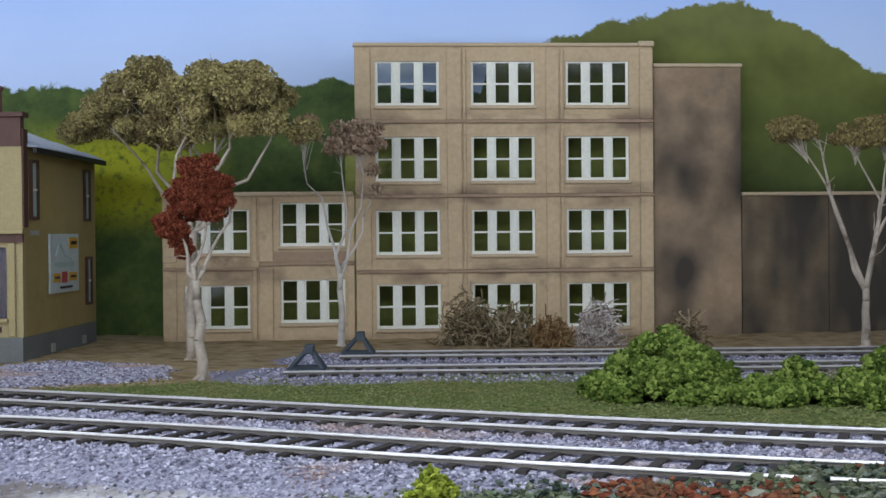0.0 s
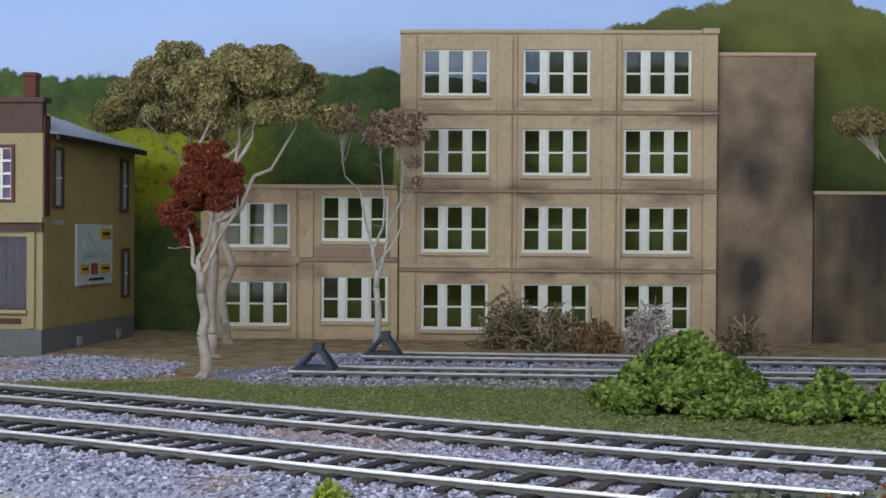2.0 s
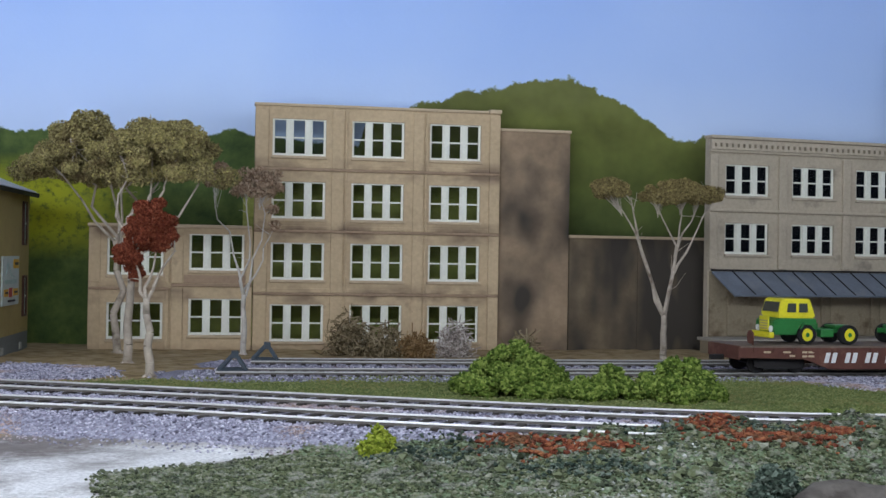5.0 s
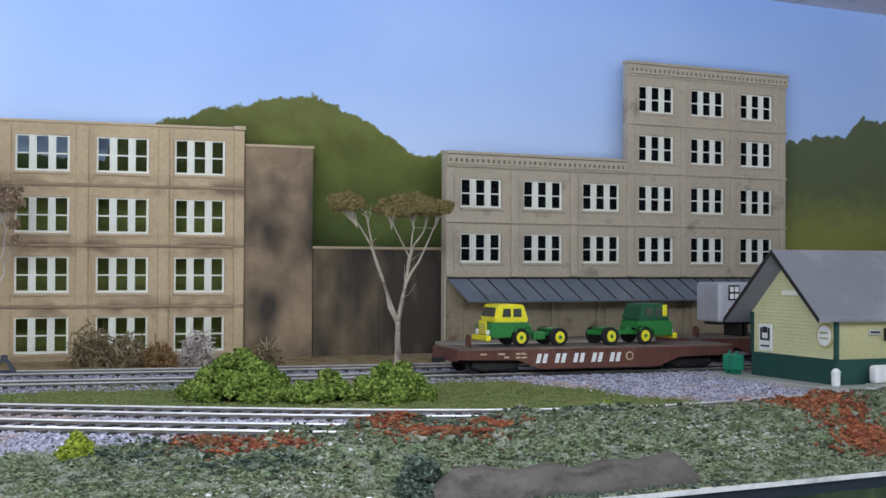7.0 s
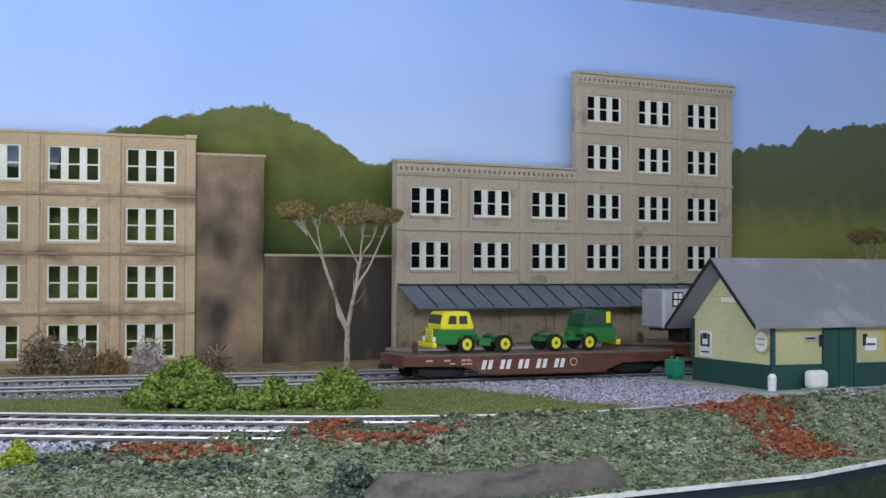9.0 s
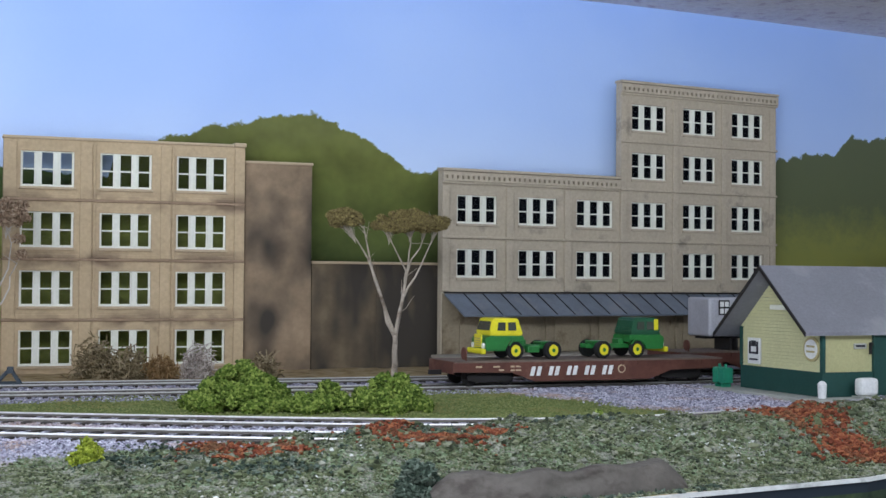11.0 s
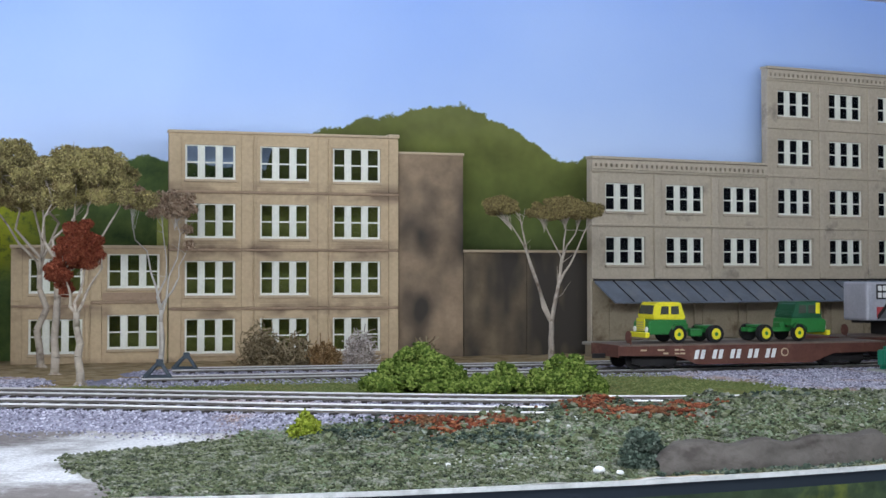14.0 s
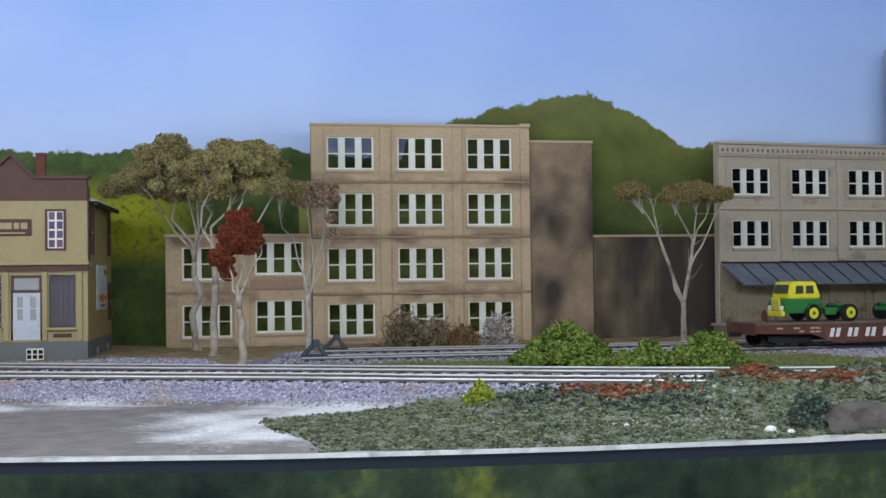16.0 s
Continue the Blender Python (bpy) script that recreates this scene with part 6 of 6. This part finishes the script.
def twig_bush(centre, rx, rz, material, label, seed, n=520):
    rng = np.random.default_rng(seed)
    t = thing("dry_bush", pose(*centre), label, "bush", "dry bushes along the factory")
    bm_v, bm_f = [], []
    for k in range(n):
        d = rng.normal(size=3)
        d[2] = abs(d[2])
        d /= np.linalg.norm(d)
        p = d * (rx, rx * 0.7, rz) * rng.uniform(0.1, 0.92)
        q = p + rng.normal(0, 0.0026, 3)
        m = (p + q) / 2 + rng.normal(0, 0.0008, 3)
        w = rng.normal(size=3)
        w = w / np.linalg.norm(w) * 0.00028
        h = np.cross(w, q - p)
        h = h / (np.linalg.norm(h) + 1e-9) * 0.00028
        i = len(bm_v)
        for c in (p, m, q):
            bm_v += [c + w, c - w * 0.5 + h, c - w * 0.5 - h]
        for a in (0, 3):
            for j in range(3):
                bm_f.append((i + a + j, i + a + (j + 1) % 3, i + a + 3 + (j + 1) % 3, i + a + 3 + j))
    numbers("twig_tangle", np.array(bm_v), bm_f, material, t)
    pts = clumps(rng, [(x * rx * 0.6, y * rx * 0.4, rz * (0.2 + 0.5 * z)) for x, y, z in rng.uniform((-1, -1, 0), (1, 1, 1), (14, 3))], 0.0035, 60)
    flakes("leaf_mass", pts, rng.uniform(0.5, 1.2, len(pts)) * 0.0008, material, t, seed)


twig_bush((-0.0500, 0.552, 0.0015), 0.0135, 0.0255, TWIG_TAN, "tangled dry tan bush against the factory", 31, 900)
twig_bush((-0.0330, 0.549, 0.0015), 0.0125, 0.0195, TWIG_TAN, "tangled dry tan bush against the factory", 32, 800)
twig_bush((-0.0160, 0.549, 0.0015), 0.0105, 0.0145, TWIG_BROWN, "low rusty-brown dry bush against the factory", 33, 650)
twig_bush((0.0035, 0.551, 0.0015), 0.0105, 0.0215, TWIG_WHITE, "whitish dry bush against the factory", 34, 750)
twig_bush((0.0375, 0.548, 0.0015), 0.0100, 0.0150, TWIG_TAN, "low tan dry bush beside the blank wall", 35, 500)


def foam_bush(name, centre, lobes, material, label, seed, size=0.00085, each=1000, category="bush", group=""):
    """Lobes: (dx, dy, dz, radius). Sponge foliage built of small uneven lumps."""
    rng = np.random.default_rng(seed)
    t = thing(name, pose(*centre), label, category, group)
    pieces = [[] for k in range(max(1, len(lobes) // 8))]
    for i, (dx, dy, dz, r) in enumerate(sorted(lobes)):
        n = int(each * (r / 0.008) ** 2)
        d = rng.normal(size=(n, 3))
        d /= np.linalg.norm(d, axis=1)[:, None]
        knob = 1 + 0.30 * np.sin(d[:, 0] * 9 + dx * 900) * np.sin(d[:, 1] * 8 + dy * 700) * np.sin(d[:, 2] * 9 + 1.3)
        p = np.array((dx, dy, dz)) + d * r * knob[:, None] * rng.uniform(0.80, 1.0, (n, 1))
        pieces[min(i // 8, len(pieces) - 1)].append(p[p[:, 2] > -0.0008])
    for k, piece in enumerate(pieces):
        pts = np.vstack(piece)
        crumbs("foliage_clump", pts, rng.uniform(0.55, 1.35, len(pts)) * size, material, t, 0.9, seed + k)
    return t


def pile(rng, rx, ry, h, n, r):
    out = []
    for k in range(n):
        a, q = rng.uniform(0, 6.28), math.sqrt(rng.uniform(0, 1))
        x, y = math.cos(a) * q * rx, math.sin(a) * q * ry
        top = h * (1 - q**1.6)
        out.append((x, y, rng.uniform(0.12, 1.0) * top * 0.85 + 0.001, r * rng.uniform(0.7, 1.25)))
    return out


rng = np.random.default_rng(41)
foam_bush("green_bush", (0.0220, 0.391, 0.0012), pile(rng, 0.0215, 0.013, 0.0245, 95, 0.0033), BUSH_GREEN, "large bright green sponge bush on the grass", 41, group="green bushes")
foam_bush("green_bush", (0.0560, 0.384, 0.0012), pile(rng, 0.0140, 0.010, 0.0130, 48, 0.0030), BUSH_GREEN, "low bright green sponge bush on the grass", 42, group="green bushes")
foam_bush("green_bush", (0.0845, 0.381, 0.0012), pile(rng, 0.0170, 0.011, 0.0150, 60, 0.0031), BUSH_GREEN, "spreading bright green sponge bush on the grass", 43, group="green bushes")
foam_bush("small_green_bush", (-0.0222, 0.231, 0.0000), pile(rng, 0.0046, 0.0042, 0.0085, 22, 0.0019) + [(0, 0, 0.0080, 0.0015), (0.0008, 0, 0.0062, 0.0020), (-0.0006, 0, 0.0045, 0.0026), (0.001, 0.001, 0.003, 0.003)], BUSH_YELLOW, "small upright yellow-green bush near the layout's edge", 44, 0.0006)
foam_bush("dark_bush", (0.0655, 0.1680, -0.0010), pile(rng, 0.0050, 0.0040, 0.0135, 34, 0.0022), DARK_FOAM, "small dark green bush at the layout's edge", 45, 0.0006)
for x, y, m in ((0.1270, 0.335, BUSH_GREEN), (0.1560, 0.268, TRUCK_YELLOW), (0.1500, 0.300, BUSH_GREEN)):
    z = float(height([x], [y])[0])
    foam_bush("weed_tuft", (x, y, z - 0.0003), pile(rng, 0.0022, 0.002, 0.0030, 6, 0.0012), m if m is BUSH_GREEN else LEAF_OLIVE, "tiny yellow-green weed tuft", 46, 0.0006)


# ---- loose ground cover ----
def strew(name, n, x0, x1, y0, y1, keep, size, material, label, category, seed, flat=0.7, lift=0.35):
    rng = np.random.default_rng(seed)
    x, y = rng.uniform(x0, x1, n), rng.uniform(y0, y1, n)
    ok = (y > edge_y(x) + 0.001) & (rng.uniform(0, 1, n) < keep(x, y))
    x, y = x[ok], y[ok]
    s = rng.uniform(0.55, 1.4, len(x)) * size
    ob = crumbs(name, np.c_[x, y, height(x, y) + s * lift], s, material, None, flat, seed)
    return tagged(ob, label, category, kind="stuff")


def by_rails(x, y):
    """Keeps stones off the rail heads."""
    ok = np.ones(len(x))
    for line in ("bm", "fm", "fs", "bs"):
        ok = ok * (np.abs(off_line(line, x, y) - 0.00865) > 0.0014)
    return ok


strew("ballast", 230000, -0.36, 0.30, 0.20, 0.46, lambda x, y: (1 - smooth(0.024, 0.036, np.minimum(off_line("bm", x, y), off_line("fm", x, y)))) * (mound(x, y) < 0.0062) * (zones(x, y)["foam"] < 0.5) * by_rails(x, y), 0.00045, BALLAST, "grey crushed-stone ballast along the main tracks", "ballast", 51)
strew("siding_ballast", 80000, -0.11, 0.40, 0.39, 0.64, lambda x, y: (1 - smooth(0.017, 0.027, np.minimum(off_line("fs", x, y), off_line("bs", x, y)))) * by_rails(x, y), 0.00045, BALLAST, "grey ballast along the sidings", "ballast", 52)
strew("gravel", 34000, -0.26, -0.12, 0.38, 0.52, lambda x, y: zones(x, y)["stone"], 0.00058, BALLAST, "grey gravel beside the hotel", "gravel", 53)
strew("yard_gravel", 44000, 0.15, 0.34, 0.29, 0.50, lambda x, y: zones(x, y)["stone"] * by_rails(x, y), 0.00058, BALLAST, "grey gravel in the depot yard", "gravel", 54)
strew("turf", 80000, -0.21, 0.26, 0.28, 0.47, lambda x, y: zones(x, y)["grass"], 0.00042, TURF, "short green turf between the tracks", "grass", 55)
strew("foam_clump", 16000, -0.06, 0.36, 0.13, 0.40, lambda x, y: zones(x, y)["foam"] * smooth(-0.1, 0.5, bumpy(x, y, 0.014, 62)) * smooth(0.001, 0.005, mound(x, y)), 0.00115, FOAM, "coarse grey-green foam clumps on the bank", "ground cover", 63, lift=0.55)
strew("ground_foam", 230000, -0.12, 0.36, 0.13, 0.40, lambda x, y: zones(x, y)["foam"], 0.00052, FOAM, "coarse mottled green ground foam on the bank", "ground cover", 56)


def blobs(spots):
    def keep(x, y):
        v = np.zeros(len(x))
        for cx, cy, rx, ry, turn in spots:
            c, s = math.cos(radians(turn)), math.sin(radians(turn))
            u, w = (x - cx) * c + (y - cy) * s, -(x - cx) * s + (y - cy) * c
            v = np.maximum(v, np.exp(-1.6 * ((u / rx) ** 2 + (w / ry) ** 2)))
        return v * (0.65 + 0.35 * bumpy(x, y, 0.014, 61)) * smooth(0.004, 0.010, y - edge_y(x))
    return keep


strew("red_ground_foam", 230000, 0.0, 0.30, 0.17, 0.36, blobs([(0.012, 0.225, 0.008, 0.006, 0), (0.027, 0.217, 0.012, 0.008, -20), (0.066, 0.241, 0.009, 0.007, 0), (0.076, 0.215, 0.014, 0.010, 0), (0.098, 0.236, 0.007, 0.008, 0), (0.212, 0.282, 0.014, 0.020, -15), (0.208, 0.256, 0.012, 0.018, -5), (0.212, 0.230, 0.013, 0.014, 10)]), 0.00075, RED_FOAM, "patches of rust-red ground foam on the bank", "ground cover", 57, lift=1.0)
strew("dark_ground_foam", 75000, -0.05, 0.30, 0.17, 0.34, blobs([(-0.006, 0.222, 0.016, 0.010, 0), (0.060, 0.246, 0.018, 0.010, 10), (0.085, 0.236, 0.014, 0.007, 0), (0.130, 0.256, 0.018, 0.006, 10), (0.03, 0.190, 0.02, 0.008, 0)]), 0.00065, DARK_FOAM, "clumps of dark green ground foam on the bank", "ground cover", 58, lift=1.1)
strew("plaster_crumbs", 14000, 0.0, 0.26, 0.14, 0.26, blobs([(0.030, 0.172, 0.020, 0.006, 10), (0.170, 0.215, 0.012, 0.012, 0), (0.050, 0.200, 0.010, 0.006, 0), (0.148, 0.225, 0.010, 0.010, 0)]), 0.00055, islands("pale_crumbs", [(0.0, (0.24, 0.25, 0.23)), (0.5, (0.36, 0.37, 0.34)), (1.0, (0.52, 0.53, 0.50))]), "bare white plaster crumbs on the bank", "ground cover", 59)


strew("dark_debris", 9000, 0.066, 0.150, 0.150, 0.185, lambda x, y: smooth(0.0008, 0.0020, y - edge_y(x)) * (1 - smooth(0.0040, 0.0062, y - edge_y(x))) * smooth(-0.1, 0.6, bumpy(x, y, 0.007, 64)), 0.0007, DARK_FOAM, "dark crumbs along the foot of the plaster bank", "ground cover", 65, lift=0.5)


def bank():
    """The bare grey plaster face along the front of the right-hand bank."""
    nx, nz = 60, 14
    xs = np.linspace(0.067, 0.1400, nx)
    verts, faces = [], []
    for i, x in enumerate(xs):
        e = float(edge_y(x))
        top = (0.0080 + 0.0008 * float(bumpy(x, 0.0, 0.022, 74))) * min(1, (i + 2.0) / 7, (nx - i) / 6.0) ** 0.6
        for j in range(nz):
            s = j / (nz - 1)
            z = -0.0015 + top * (min(1, s * 1.5) ** 0.8)
            y = e + 0.0050 + 0.0020 * s + 0.014 * max(0, s - 0.6) ** 1.1 + 0.0016 * float(bumpy(x, s * 0.02, 0.030, 71)) + 0.0006 * float(bumpy(x, s * 0.02, 0.006, 72))
            verts.append((x, y, z + 0.0006 * float(bumpy(x, s * 0.02, 0.018, 73))))
    for i in range(nx - 1):
        for j in range(nz - 1):
            faces.append((i * nz + j, (i + 1) * nz + j, (i + 1) * nz + j + 1, i * nz + j + 1))
    tagged(numbers("plaster_bank", np.array(verts), faces, GREY_ROCK, smooth=True), "bare grey plaster bank face at the layout's edge", "bank", kind="structure")


bank()


def stone(x, y, r, seed, material, label):
    rng = np.random.default_rng(seed)
    bm = bmesh.new()
    bmesh.ops.create_icosphere(bm, subdivisions=2, radius=r)
    for v in bm.verts:
        v.co *= 1 + rng.uniform(-0.16, 0.16)
        v.co.z *= 0.75
    ob = part("stone", bm, material)
    ob.matrix_world = pose(x, y, float(height([x], [y])[0]) + r * 0.45)
    tagged(ob, label, "stone", "white stones")


stone(0.0520, 0.1590, 0.0015, 1, PLASTER, "small rounded white stone at the layout's edge")
stone(0.0568, 0.1570, 0.0010, 2, PLASTER, "small rounded white stone at the layout's edge")
stone(-0.0032, 0.3205, 0.0013, 3, PLASTER, "small white stone beside the main track")
stone(0.0150, 0.168, 0.0007, 4, PLASTER, "small rounded white stone at the layout's edge")
